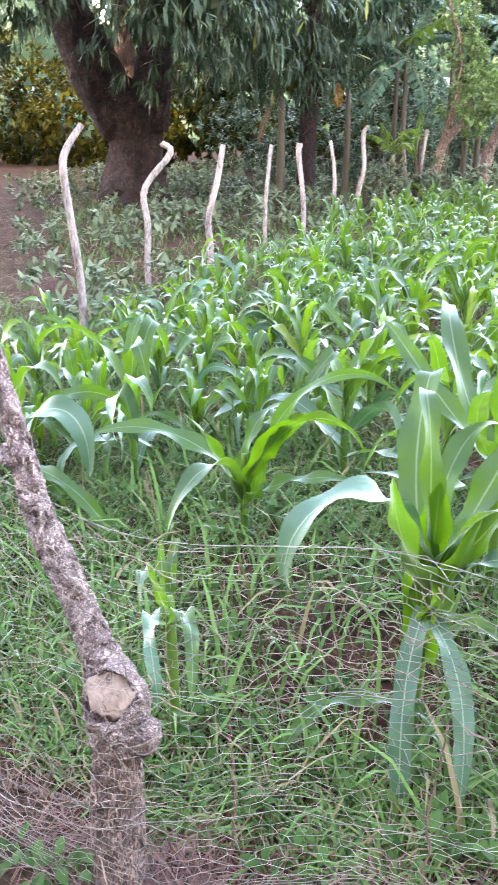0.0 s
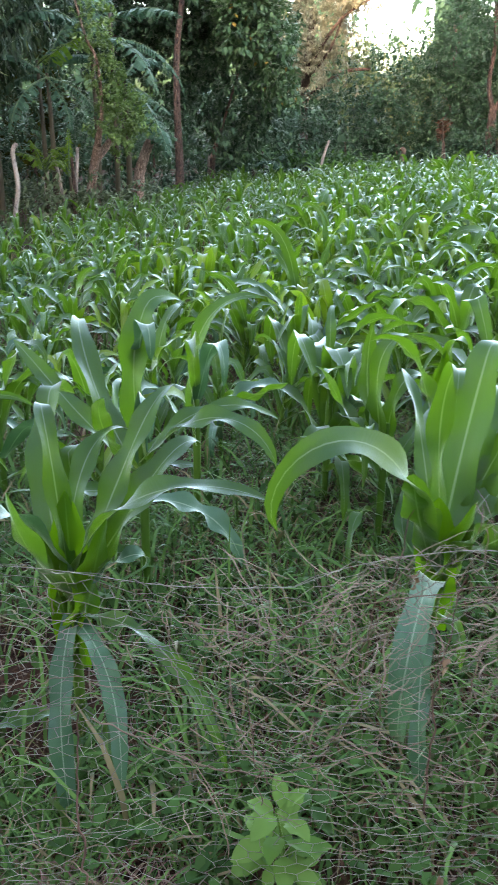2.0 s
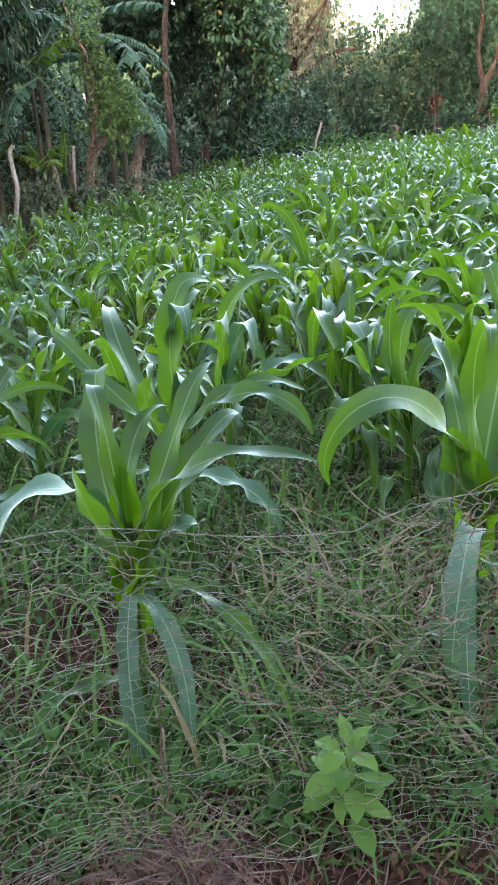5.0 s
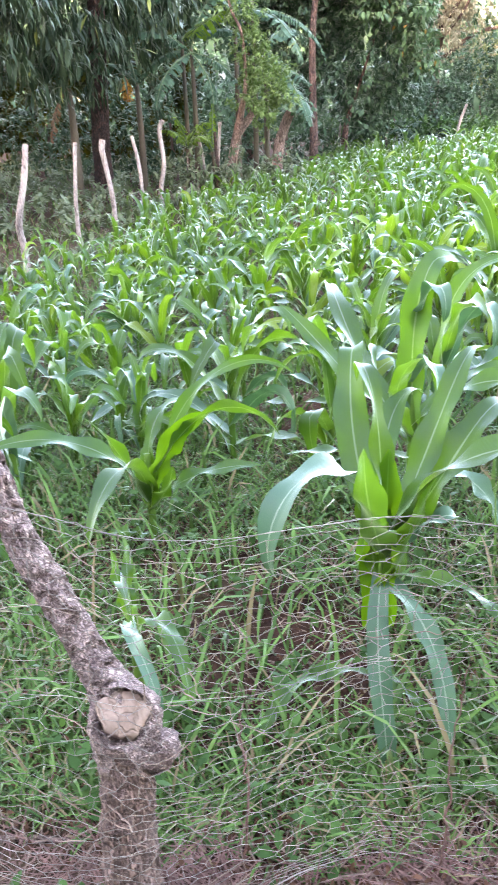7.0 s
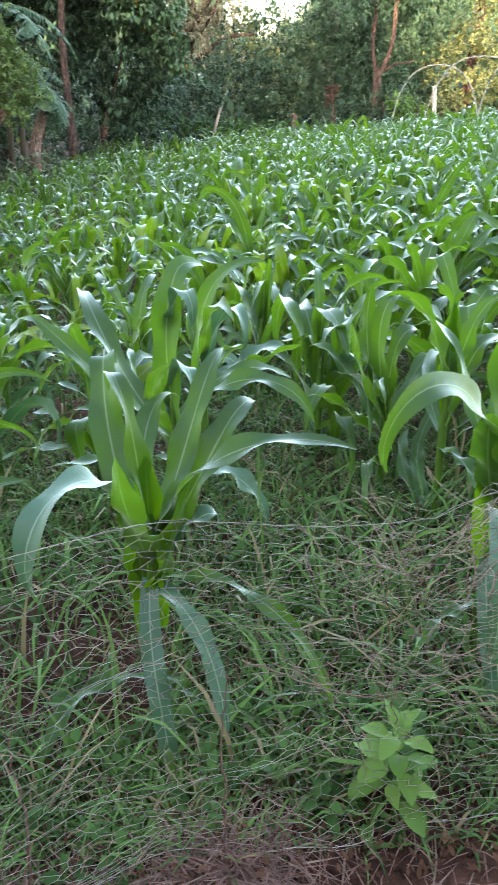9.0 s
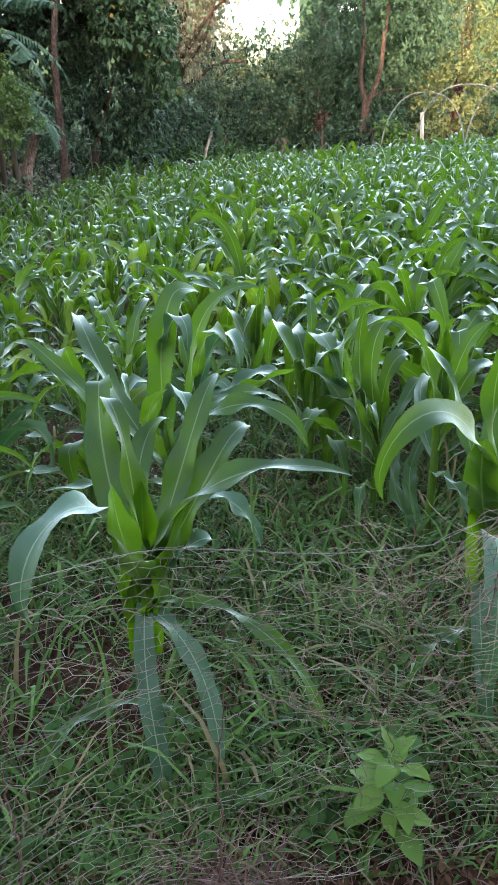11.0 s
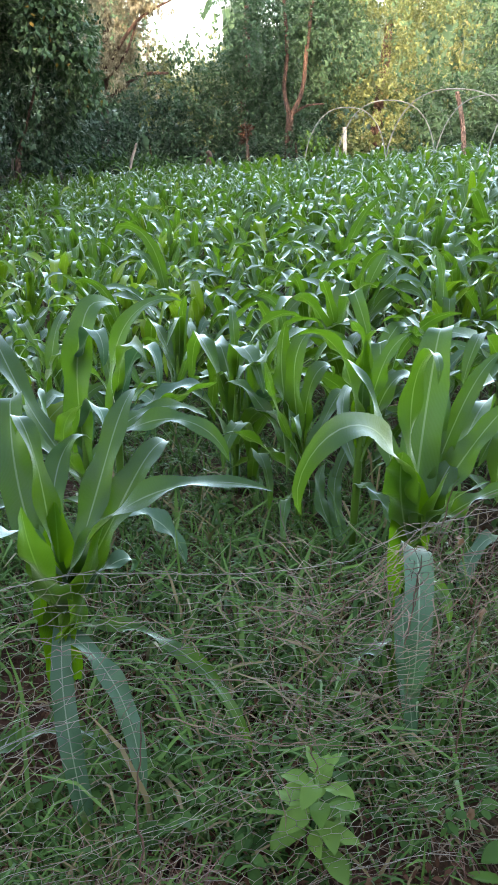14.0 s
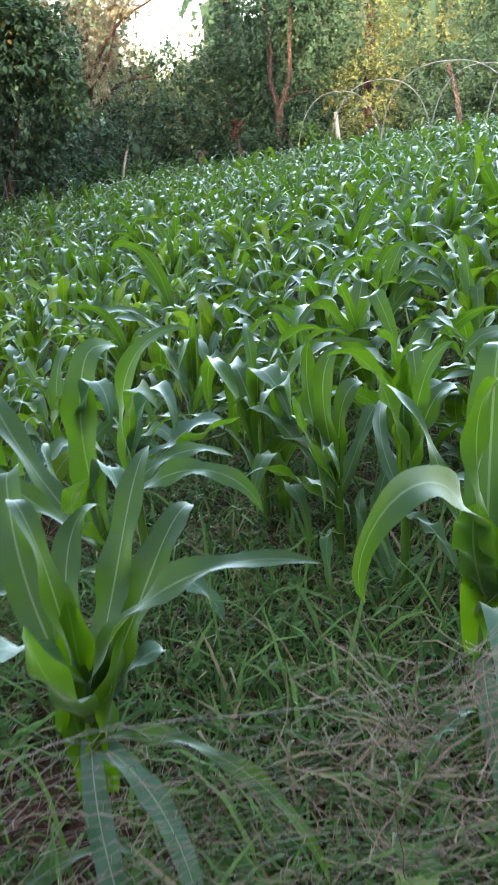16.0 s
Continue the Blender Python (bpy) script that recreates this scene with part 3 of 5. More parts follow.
def maize_spots():
    g = np.random.default_rng(3)
    spots = []
    for j, y in enumerate(np.arange(1.75, 18.3, 0.39)):
        for x in np.arange(-4.2 + 0.16 * (j % 2), 10.5, 0.32):
            px, py = x + g.normal(0, 0.09), y + g.normal(0, 0.1)
            if g.random() < 0.05 or px < field_left(py) or not in_view(px, py):
                continue
            if any((px - hx) ** 2 + (py - hy) ** 2 < r * r for hx, hy, r in KEEP_CLEAR):
                continue
            spots.append((px, py))
    spots.sort(key=lambda p: p[0] ** 2 + p[1] ** 2)
    return spots


def build_field():
    g = np.random.default_rng(11)
    spots = maize_spots()
    near, far = spots[:290], spots[290:]
    models = []
    for i in range(16):
        x, y = near[i]
        tall = 0.95 + g.normal(0, 0.05)
        models.append((maize_plant(x, y, random_leaves(g, tall), 0.5 * tall, (g.normal(0, 0.03), g.normal(0, 0.03)), k=13, across=3), tall))
    for i, (x, y) in enumerate(near[16:]):
        ob, tall = models[int(g.integers(16))]
        want = plant_size(x, y) + g.normal(0, 0.08)
        m = pose(x, y, float(ground_z(x, y)), g.normal(0, 6), g.normal(0, 6), g.uniform(0, 360)) @ Matrix.Scale(max(want, 0.5) / tall, 4)
        copy_thing(ob, m)
    pale = "yellow-green maize plant standing among darker ones"
    first = maize_plant(-0.75, 5.2, random_leaves(g, 0.9), 0.46, k=13, across=3, label=pale, material=PALE_MAIZE)
    for x, y in ((-0.06, 6.25), (0.15, 6.6), (0.58, 7.35), (0.8, 6.7), (-0.51, 4.05), (-0.3, 4.4), (0.04, 3.75), (-1.1, 4.2), (-0.1, 5.0), (-1.4, 6.0)):
        copy_thing(first, pose(x, y, float(ground_z(x, y)), g.normal(0, 5), g.normal(0, 5), g.uniform(0, 360)) @ Matrix.Scale(plant_size(x, y) / 0.86, 4))
    pieces = []
    for x, y in far:
        tall = plant_size(x, y) + g.normal(0, 0.09)
        z = float(ground_z(x, y))
        rows = np.array(random_leaves(g, tall, 8))
        base = np.stack([np.full(8, x), np.full(8, y), z + rows[:, 0]], -1)
        C, S, N = arcs(base, rows[:, 1], rows[:, 2], rows[:, 3], rows[:, 4], rows[:, 5], 7, rows[:, 7], rows[:, 8], rows[:, 9], rows[:, 10])
        half = np.interp(np.linspace(0, 1, 7), *WIDTHS)[None, :] * rows[:, 6:7] / 2
        pieces.append(strips(C, S, N, half, 3, 0.28))
        pieces.append(tube([(x, y, z - 0.03), (x, y, z + 0.45 * tall)], (0.014, 0.008), 4, cap=False))
    V, F, U = join(pieces)
    tagged(new("maize_field", mesh_of("maize_field", V, F, MAIZE, U)), "dense green maize plants filling the field", "maize field", kind="stuff")


build_field()


# ---- wire fence ----
def fence_y(x):
    return 0.79 + 0.05 * x - 0.17 * smooth01((-0.4 - x) / 0.42)


def wires(P, Q, r):
    """Three-sided wires from P to Q (n, 3)."""
    d = Q - P
    d /= np.linalg.norm(d, axis=1)[:, None] + 1e-9
    a = np.cross(d, np.array([[0.13, 1.0, 0.21]]))
    a /= np.linalg.norm(a, axis=1)[:, None] + 1e-9
    b = np.cross(d, a)
    ring = [a * math.cos(t) + b * math.sin(t) for t in (0, 2.094, 4.189)]
    V = np.stack([P + r * w for w in ring] + [Q + r * w for w in ring], 1).reshape(-1, 3)
    o = (np.arange(len(P)) * 6)[:, None]
    F = np.concatenate([o + np.array([[i, (i + 1) % 3, 3 + (i + 1) % 3, 3 + i]]) for i in range(3)])
    return V, F, np.zeros((len(V), 2))


def net_place(x, h):
    """Where the net hangs: sagging between its ties, creased and pushed about. h runs from 0 at the foot to 1 at the top."""
    top = np.interp(x, [-1.1, -0.86, -0.65, -0.5, -0.3, 0.05, 0.13, 0.3, 1], [0.955, 0.928, 0.888, 0.868, 0.868, 0.858, 0.89, 0.93, 0.95]) + 0.002 * np.sin(x * 9.0)
    foot = ground_z(x, 0.8) + 0.03
    z = foot + (top - foot) * h + (0.012 * np.sin(x * 9 + h * 5) + 0.007 * np.sin(x * 31 + h * 17)) * (1 - h ** 4)
    y = fence_y(x) + 0.035 * np.sin(x * 3.1 + h * 4) * np.sin(h * 3.1) + 0.012 * np.sin(x * 11 - h * 13)
    return np.stack([x + 0.012 * np.sin(h * 23 + x * 4), y, z], -1)


def build_fence():
    root = new("wire_fence")
    root.location = (-0.3, 0.78, float(ground_z(-0.3, 0.78)))
    def put(name, V, F, mat, label):
        part(name, mesh_of(name, V - np.array(root.location), F, mat), root, label)
    g = np.random.default_rng(5)
    rows, dx, x0, cols = 42, 0.0205, -2.1, 161
    i, j = np.meshgrid(np.arange(rows), np.arange(cols), indexing="ij")
    up = np.where((i + j) % 2 == 0, 1, -1) * 0.15
    h = np.clip((i + up) / (rows - 1), 0, 1)
    pts = net_place(x0 + j * dx + g.normal(0, 0.0035, i.shape), h + g.normal(0, 0.0055, i.shape))
    P = [pts[:, :-1].reshape(-1, 3)]
    Q = [pts[:, 1:].reshape(-1, 3)]
    tie = ((i + j) % 2 == 0)[:-1]
    P.append(pts[:-1][tie]), Q.append(pts[1:][tie])
    V, F, _ = wires(np.concatenate(P), np.concatenate(Q), 0.00065)
    put("net", V, F, WIRE, "sagging galvanised chicken wire net")
    x = np.linspace(-2.1, 1.2, 90)
    for name, hh, r, amp in (("top_wire", 1.0, 0.0007, 0.001), ("strand_wire", 0.62, 0.0007, 0.01), ("strand_wire", 0.3, 0.0007, 0.01), ("foot_wire", 0.02, 0.001, 0.006)):
        line = net_place(x, np.full_like(x, hh)) + np.stack([0 * x, 0 * x - 0.003, g.normal(0, amp, len(x)).cumsum() * 0.12], -1)
        V, F, _ = tube(line, np.full(len(x), r), 4)
        put(name, V, F, WIRE, "thin rusty fence wire")
    return tagged(root, "sagging chicken wire fence with dry grass caught in it", "fence")


build_fence()


def gnarl(V, amount, scale):
    """Push the points of a trunk in and out: furrows, warts and flakes of bark."""
    out = np.array(V)
    for i, p in enumerate(out):
        v = Vector(p) * scale
        q = Vector((v.x, v.y, v.z * 0.45))
        n = noise.fractal(q, 0.9, 2.2, 4) + 0.6 * noise.cell(q * 2.3)
        out[i] = p + np.array(noise.noise_vector(v * 0.8)) * amount * 0.5 + np.array((n, -n, 0.3 * n)) * amount
    return out


def gnarled_post():
    """The twisted pole that holds the fence up, with an old cut where a limb was sawn off."""
    root = new("fence_post")
    root.location = (-0.83, 0.66, float(ground_z(-0.83, 0.66)))
    o = np.array(root.location)
    line = np.array([(-0.858, 0.65, -0.02), (-0.856, 0.65, 0.22), (-0.845, 0.65, 0.36), (-0.837, 0.652, 0.45), (-0.838, 0.656, 0.53), (-0.875, 0.665, 0.59), (-0.903, 0.67, 0.65), (-0.924, 0.67, 0.7), (-0.95, 0.67, 0.76), (-0.977, 0.67, 0.816), (-1.003, 0.675, 0.893), (-1.02, 0.68, 0.96), (-1.056, 0.69, 1.06), (-1.09, 0.7, 1.16)])
    V, F, _ = tube(line[:5] - o, (0.058, 0.052, 0.047, 0.045, 0.04), 28, 0.09, 8, rings=60)
    part("root_stock", mesh_of("root_stock", gnarl(V, 0.008, 34), F, STOCK), root, "brown weathered foot of the post")
    line = line[3:]
    V, F, _ = tube(line - o, (0.04, 0.047, 0.033, 0.027, 0.027, 0.027, 0.025, 0.0225, 0.02, 0.018, 0.016), 30, 0.1, 3, rings=120)
    part("pole", mesh_of("pole", gnarl(V, 0.0075, 50), F, GNARLED), root, "pinkish grey gnarled bark on a leaning crooked pole")
    V, F, _ = tube(np.array([(-0.84, 0.66, 0.43), (-0.832, 0.648, 0.5), (-0.824, 0.63, 0.55), (-0.822, 0.622, 0.558)]) - o, (0.05, 0.058, 0.054, 0.042), 28, 0.12, 4, rings=30)
    stub = part("branch_stub", mesh_of("branch_stub", gnarl(V, 0.007, 50), F, GNARLED), root, "swollen bark round the cut")
    V, F, _ = tube(np.array([(-0.826, 0.634, 0.546), (-0.8205, 0.6175, 0.562), (-0.82, 0.616, 0.5635)]) - o, (0.041, 0.039, 0.032), 26, 0.18, 5)
    part("cut_face", mesh_of("cut_face", gnarl(V, 0.003, 45), F, CUT_WOOD), stub, "weathered sawn cut face")
    V, F, _ = tube(np.array([(-0.79, 0.655, 0.44), (-0.765, 0.645, 0.48), (-0.755, 0.64, 0.5)]) - o, (0.03, 0.024, 0.015), 14, 0.15, 9, rings=10)
    part("side_knob", mesh_of("side_knob", gnarl(V, 0.005, 60), F, GNARLED), root)
    V, F, _ = tube(np.array([(-1.03, 0.68, 0.93), (-1.022, 0.655, 0.945)]) - o, (0.026, 0.02), 12, 0.1, 6)
    part("knot", mesh_of("knot", gnarl(V, 0.002, 60), F, GNARLED), root, "round knot scar")
    return tagged(root, "leaning gnarled wooden fence post with a sawn stub", "fence post")


gnarled_post()


def pole(points, r0, r1, label, seed=0, material=None):
    """A crooked fence pole set in the ground."""
    pts = np.array(points, float)
    foot = pts[0].copy()
    gz = float(ground_z(foot[0], foot[1]))
    pts = np.concatenate([[[foot[0], foot[1], gz - 0.1]], pts])
    root = new("fence_pole")
    root.location = (foot[0], foot[1], gz)
    V, F, _ = tube(pts - np.array(root.location), np.linspace(0.62 * r0, 0.62 * r1, len(pts)), 10, 0.07, seed, rings=22)
    part("shaft", mesh_of("shaft", V, F, material or POST_WOOD), root)
    top = pts[-1] - np.array(root.location)
    d = pts[-1] - pts[-2]
    d = d / np.linalg.norm(d)
    V, F, _ = tube([top - d * 0.004, top + d * 0.006], (r1 * 0.57, r1 * 0.52), 10)
    part("cut_top", mesh_of("cut_top", V, F, CUT_WOOD), root, "pale sawn top")
    return tagged(root, label, "fence pole", "fence poles along the field")


BROWN_POLE = rough_material("brown pole", (0.02, 0.013, 0.01), (0.085, 0.058, 0.045), scale=6, fine=50, stretch=(2, 2, 0.5), relief=0.5, distance=0.01)
WHITE_WOOD = rough_material("whitened wood", (0.2, 0.17, 0.15), (0.5, 0.45, 0.4), band=(0.36, 0.58), scale=6, fine=40, stretch=(2, 2, 0.6), relief=0.5, distance=0.01)
CROOKED = "pale crooked wooden pole at the edge of the field"
STRAIGHT = "pale straight wooden pole at the edge of the field"
pole([(-3.76, 4.07, 0.39), (-3.78, 4.05, 0.77), (-3.8, 4.04, 1.1), (-3.77, 4.06, 1.23), (-3.69, 4.13, 1.37)], 0.05, 0.033, CROOKED, 1)
pole([(-4.21, 5.5, 0.2), (-4.19, 5.51, 0.54), (-4.2, 5.5, 0.84), (-4.01, 5.63, 1.12), (-4.07, 5.6, 1.2)], 0.045, 0.042, "pale wooden pole with a sharp bend at its top", 2)
pole([(-4.16, 6.49, 0.25), (-4.17, 6.48, 0.48), (-4.09, 6.53, 0.84), (-4.04, 6.56, 1.15)], 0.06, 0.04, CROOKED, 3)
pole([(-3.92, 7.19, 0.47), (-3.9, 7.2, 0.8), (-3.87, 7.22, 1.13)], 0.035, 0.03, "thin straight pale pole at the edge of the field", 4)
pole([(-3.82, 7.91, 0.48), (-3.86, 7.89, 0.86), (-3.88, 7.88, 1.03), (-3.87, 7.89, 1.12)], 0.04, 0.05, STRAIGHT, 5)
pole([(-3.71, 8.5, 0.71), (-3.77, 8.48, 1.13)], 0.035, 0.03, "thin straight pale pole at the edge of the field", 6)
pole([(-4.24, 10.66, 0.35), (-4.18, 10.68, 0.69), (-4.21, 10.67, 1.12), (-4.15, 10.69, 1.24)], 0.06, 0.045, CROOKED, 7)
pole([(-4.08, 11.46, 0.44), (-4.05, 11.47, 0.76), (-3.96, 11.5, 0.97)], 0.035, 0.028, CROOKED, 8)
pole([(-3.84, 11.54, 0.37), (-3.88, 11.53, 0.8), (-3.93, 11.51, 1.07)], 0.04, 0.035, CROOKED, 9)
pole([(-3.66, 11.59, 0.49), (-3.6, 11.61, 1.18)], 0.045, 0.04, "greenish straight pole beside the banana plants", 10)
pole([(-0.15, 18.31, 0.74), (0.0, 18.31, 1.25)], 0.05, 0.045, "leaning pale pole at the far end of the field", 11)
pole([(-2.66, 18.11, 0.69), (-2.61, 18.11, 1.01)], 0.05, 0.045, "short reddish pole at the far end of the field", 12)
pole([(4.79, 18.59, 1.08), (4.75, 18.6, 1.68)], 0.075, 0.07, "thick white-topped pole beside the pipe hoops", 13, WHITE_WOOD)
pole([(6.93, 16.79, 1.17), (6.83, 16.83, 1.86), (6.68, 16.9, 2.4)], 0.085, 0.075, "tall thick pinkish brown pole among the pipe hoops", 14, PALE_BARK)


pole([(2.46, 18.33, 0.9), (2.44, 18.33, 1.4), (2.4, 18.34, 1.66)], 0.03, 0.025, "thin brown pole with dead leaves at its top", 15, BROWN_POLE)
pole([(1.65, 18.9, 0.8), (1.68, 18.9, 1.02), (1.62, 18.9, 1.1)], 0.11, 0.08, "short thick brown stump at the far end of the field", 16, BROWN_POLE)


# ---- pipe hoops of an uncovered tunnel ----
def hoop(x0, y0, x1, y1, top, lean=0.0):
    c = np.array([(x0 + x1) / 2, (y0 + y1) / 2])
    half = np.array([(x1 - x0) / 2, (y1 - y0) / 2])
    ob_z = float(ground_z(*c))
    a = np.linspace(0, np.pi, 30)
    bow = np.abs(np.cos(a)) ** 0.8 * np.sign(np.cos(a))
    xy = c[None] - half[None] * bow[:, None]
    z = ob_z - 0.1 + (top - ob_z + 0.1) * np.sin(a) ** 0.75
    line = np.stack([xy[:, 0] + lean * np.sin(a), xy[:, 1], z], -1)
    root = new("tunnel_hoop")
    root.location = (c[0], c[1], ob_z)
    V, F, _ = tube(line - np.array(root.location), np.full(30, 0.0125), 6)
    part("pipe", mesh_of("pipe", V, F, PIPE), root)
    tagged(root, "bent grey plastic pipe hoop standing over the maize", "pipe hoop", "hoops of the uncovered tunnel")


hoop(3.53, 17.34, 5.28, 16.89, 2.05)
hoop(4.2, 17.18, 6.25, 16.56, 2.2)
hoop(4.6, 14.98, 7.0, 14.04, 2.32, -0.1)
hoop(6.15, 16.55, 8.1, 15.73, 2.32)
hoop(6.3, 14.3, 8.3, 13.6, 2.5)


# ---- trees and bushes ----
def foliage(centres, outward, g, k, length, width, droop, spread=0.7, kind="lance"):
    """Sprays of k leaves at each centre."""
    n = len(centres)
    c = np.repeat(centres, k, 0)
    o = np.repeat(outward, k, 0) * 0.6 + g.normal(0, spread, (n * k, 3))
    o[:, 2] -= droop
    az = np.degrees(np.arctan2(o[:, 1], o[:, 0]))
    rise = np.degrees(np.arctan2(o[:, 2], np.hypot(o[:, 0], o[:, 1])))
    L = length * g.uniform(0.65, 1.25, n * k)
    C, S, N = arcs(c + g.normal(0, length * 0.25, c.shape), az, rise, g.uniform(5, 45, n * k), 1.0, L, 3, 0.0, g.uniform(-50, 50, n * k))
    half = (np.array([0.25, 1.0, 0.06]) if kind == "lance" else np.array([0.45, 1.0, 0.12]))[None, :] * (L / length * width / 2)[:, None]
    return strips(C, S, N, half, 2)


def blob(c, r, g, scale=0.7):
    """An uneven dark heart of a crown, of twigs and inner leaves."""
    lat, lon = np.meshgrid(np.linspace(0.12, np.pi - 0.12, 9), np.linspace(0, 2 * np.pi, 15)[:-1], indexing="ij")
    d = np.stack([np.sin(lat) * np.cos(lon), np.sin(lat) * np.sin(lon), np.cos(lat)], -1)
    V = np.array(c) + d * np.array(r) * scale * g.uniform(0.55, 1.15, lat.shape)[..., None]
    idx = np.arange(lat.size).reshape(lat.shape)
    nxt = np.roll(idx, -1, 1)
    F = np.stack([idx[:-1], nxt[:-1], nxt[1:], idx[1:]], -1).reshape(-1, 4)
    return V.reshape(-1, 3), F, np.zeros((lat.size, 2))


def crown_mesh(lumps, g, k, length, width, droop, kind="lance", heart=0.0, floor=0.2, spread=0.7):
    pieces = []
    for cx, cy, cz, rx, ry, rz, count in lumps:
        count = int(count * (0.85 if cy > 14 and length < 0.19 else 0.66))
        d = g.normal(size=(count, 3))
        d /= np.linalg.norm(d, axis=1)[:, None]
        ph = g.uniform(0, 6, 3)
        wobble = 1 + 0.16 * np.sin(d[:, 0] * 5 + ph[0]) + 0.14 * np.sin(d[:, 1] * 6 + ph[1]) + 0.14 * np.sin(d[:, 2] * 7 + ph[2])
        gap = np.sin(d[:, 0] * 9 + ph[2]) + np.sin(d[:, 1] * 8 + ph[0]) + np.sin(d[:, 2] * 9 + ph[1])
        r = wobble * np.where(gap > 1.1, g.uniform(0.5, 0.8, count), 1.06 - 0.5 * g.random(count) ** 1.6)
        p = np.array([cx, cy, cz]) + d * np.array([rx, ry, rz]) * r[:, None]
        ok = p[:, 2] > ground_z(p[:, 0], p[:, 1]) + floor
        pieces.append(foliage(p[ok], d[ok], g, k, length, width, droop, spread, kind))
        if heart:
            pieces.append(blob((cx, cy, cz), (rx, ry, rz), g, heart))
    return join(pieces)


def tree(kind_name, base, limbs, lumps, leaf, bark, label, category="tree", seed=0, k=7, length=0.2, width=0.05, droop=0.5, kind="lance", heart=0.0, floor=0.2, group="", spread=0.7):
    """limbs: the trunk first, then its branches, as (points, radii)."""
    g = np.random.default_rng(seed)
    root = new(kind_name)
    root.location = (base[0], base[1], float(ground_z(base[0], base[1])))
    o = np.array(root.location)
    for i, (pts, radii) in enumerate(limbs):
        V, F, _ = tube(np.array(pts, float) - o, radii, 18, 0.14 if max(radii) > 0.11 else 0.07, seed + i, rings=26)
        part("trunk" if i == 0 else "limb", mesh_of("limb", V, F, bark), root)
    if base[1] > 14 and length < 0.19:
        length, width, k = length * 0.75, width * 0.75, int(k * 0.8)
    V, F, U = crown_mesh(lumps, g, k, length, width, droop, kind, heart, floor, spread)
    part("crown", mesh_of("crown", V - o, F, leaf, U, smooth=False), root)
    return tagged(root, label, category, group)


# the great mango tree beyond the poles
tree("mango_tree", (-8.16, 10.8),
     [([(-8.16, 10.8, -0.4), (-8.16, 10.8, 0.1), (-8.15, 10.8, 0.55), (-8.15, 10.8, 1.0), (-8.17, 10.78, 1.4), (-8.2, 10.76, 1.65), (-8.2, 10.75, 1.8)], (0.8, 0.6, 0.5, 0.47, 0.5, 0.36, 0.1)),
      ([(-8.25, 10.7, 1.2), (-8.5, 10.5, 1.8), (-8.72, 10.35, 2.4), (-9.0, 10.1, 3.2), (-9.4, 9.8, 4.4)], (0.4, 0.4, 0.35, 0.28, 0.2)),
      ([(-8.0, 10.9, 1.2), (-7.88, 10.98, 1.8), (-7.78, 11.05, 2.6), (-7.65, 11.0, 3.4), (-7.5, 10.9, 4.4)], (0.36, 0.32, 0.27, 0.23, 0.18))],
     [(-8.2, 10.8, 6.0, 4.8, 4.2, 2.8, 2200), (-7.6, 7.4, 4.0, 1.9, 1.5, 1.7, 700), (-10.0, 7.0, 3.4, 1.6, 1.5, 1.9, 700), (-8.3, 7.0, 3.9, 1.3, 1.2, 1.5, 450),
      (-5.9, 8.9, 3.4, 1.2, 1.2, 1.7, 500), (-6.8, 8.4, 4.3, 1.6, 1.4, 1.6, 400)],
     MANGO, BARK, "huge old mango tree with a forked trunk and hanging leaves", "mango tree", 21, k=12, length=0.21, width=0.042, droop=0.9, heart=0.6)
tree("mango_tree", (-5.6, 11.8),
     [([(-5.6, 11.8, -0.2), (-5.55, 11.75, 1.0), (-5.4, 11.6, 2.2), (-5.2, 11.4, 3.6)], (0.16, 0.13, 0.12, 0.08))],
     [(-5.6, 10.6, 3.3, 1.5, 1.2, 1.9, 650), (-4.9, 12.2, 3.7, 1.2, 1.1, 1.9, 500), (-6.2, 11.8, 3.8, 1.8, 1.5, 2.0, 450)],
     MANGO, BARK, "dark green mango tree with drooping leaf sprays", "mango tree", 22, k=12, length=0.2, width=0.04, droop=0.8)

SAPLING_LEAF = leaf_material("sapling leaf", (0.055, 0.105, 0.035), (0.16, 0.235, 0.085), through_colour=(0.12, 0.22, 0.03), rough=0.45, glow=0.3)
# young tree with a clipped leafy clump at the field's edge
tree("sapling", (-3.4, 11.7),
     [([(-3.49, 11.79, -0.1), (-3.49, 11.79, 0.51), (-3.35, 11.6, 1.0), (-3.2, 11.4, 1.4), (-3.14, 11.37, 1.75), (-3.18, 11.36, 2.31), (-3.3, 11.32, 2.58), (-3.45, 11.26, 3.2)], (0.09, 0.075, 0.062, 0.04, 0.024, 0.02, 0.018, 0.014)),
      ([(-3.35, 11.6, 1.0), (-3.15, 11.85, 1.29)], (0.06, 0.05))],
     [(-2.9, 11.5, 1.6, 0.42, 0.35, 0.46, 560), (-3.08, 11.5, 2.1, 0.25, 0.25, 0.4, 260), (-3.2, 11.4, 2.75, 0.3, 0.25, 0.4, 170)],
     SAPLING_LEAF, PALE_BARK, "thick-footed young tree with a bright leafy clump", "tree", 23, k=10, length=0.055, width=0.03, droop=0.1, kind="round", heart=0.0)
tree("stump", (-2.9, 12.46), [([(-2.95, 12.44, -0.1), (-2.91, 12.46, 0.72), (-2.82, 12.48, 1.05), (-2.72, 12.5, 1.28)], (0.085, 0.08, 0.075, 0.07))],
     [(-2.6, 12.6, 1.25, 0.3, 0.25, 0.2, 90)], GREEN_TREE, PALE_BARK, "pale cut tree stump with new leaves", "tree stump", 24, k=5, length=0.08, width=0.04, kind="round", heart=0.0)

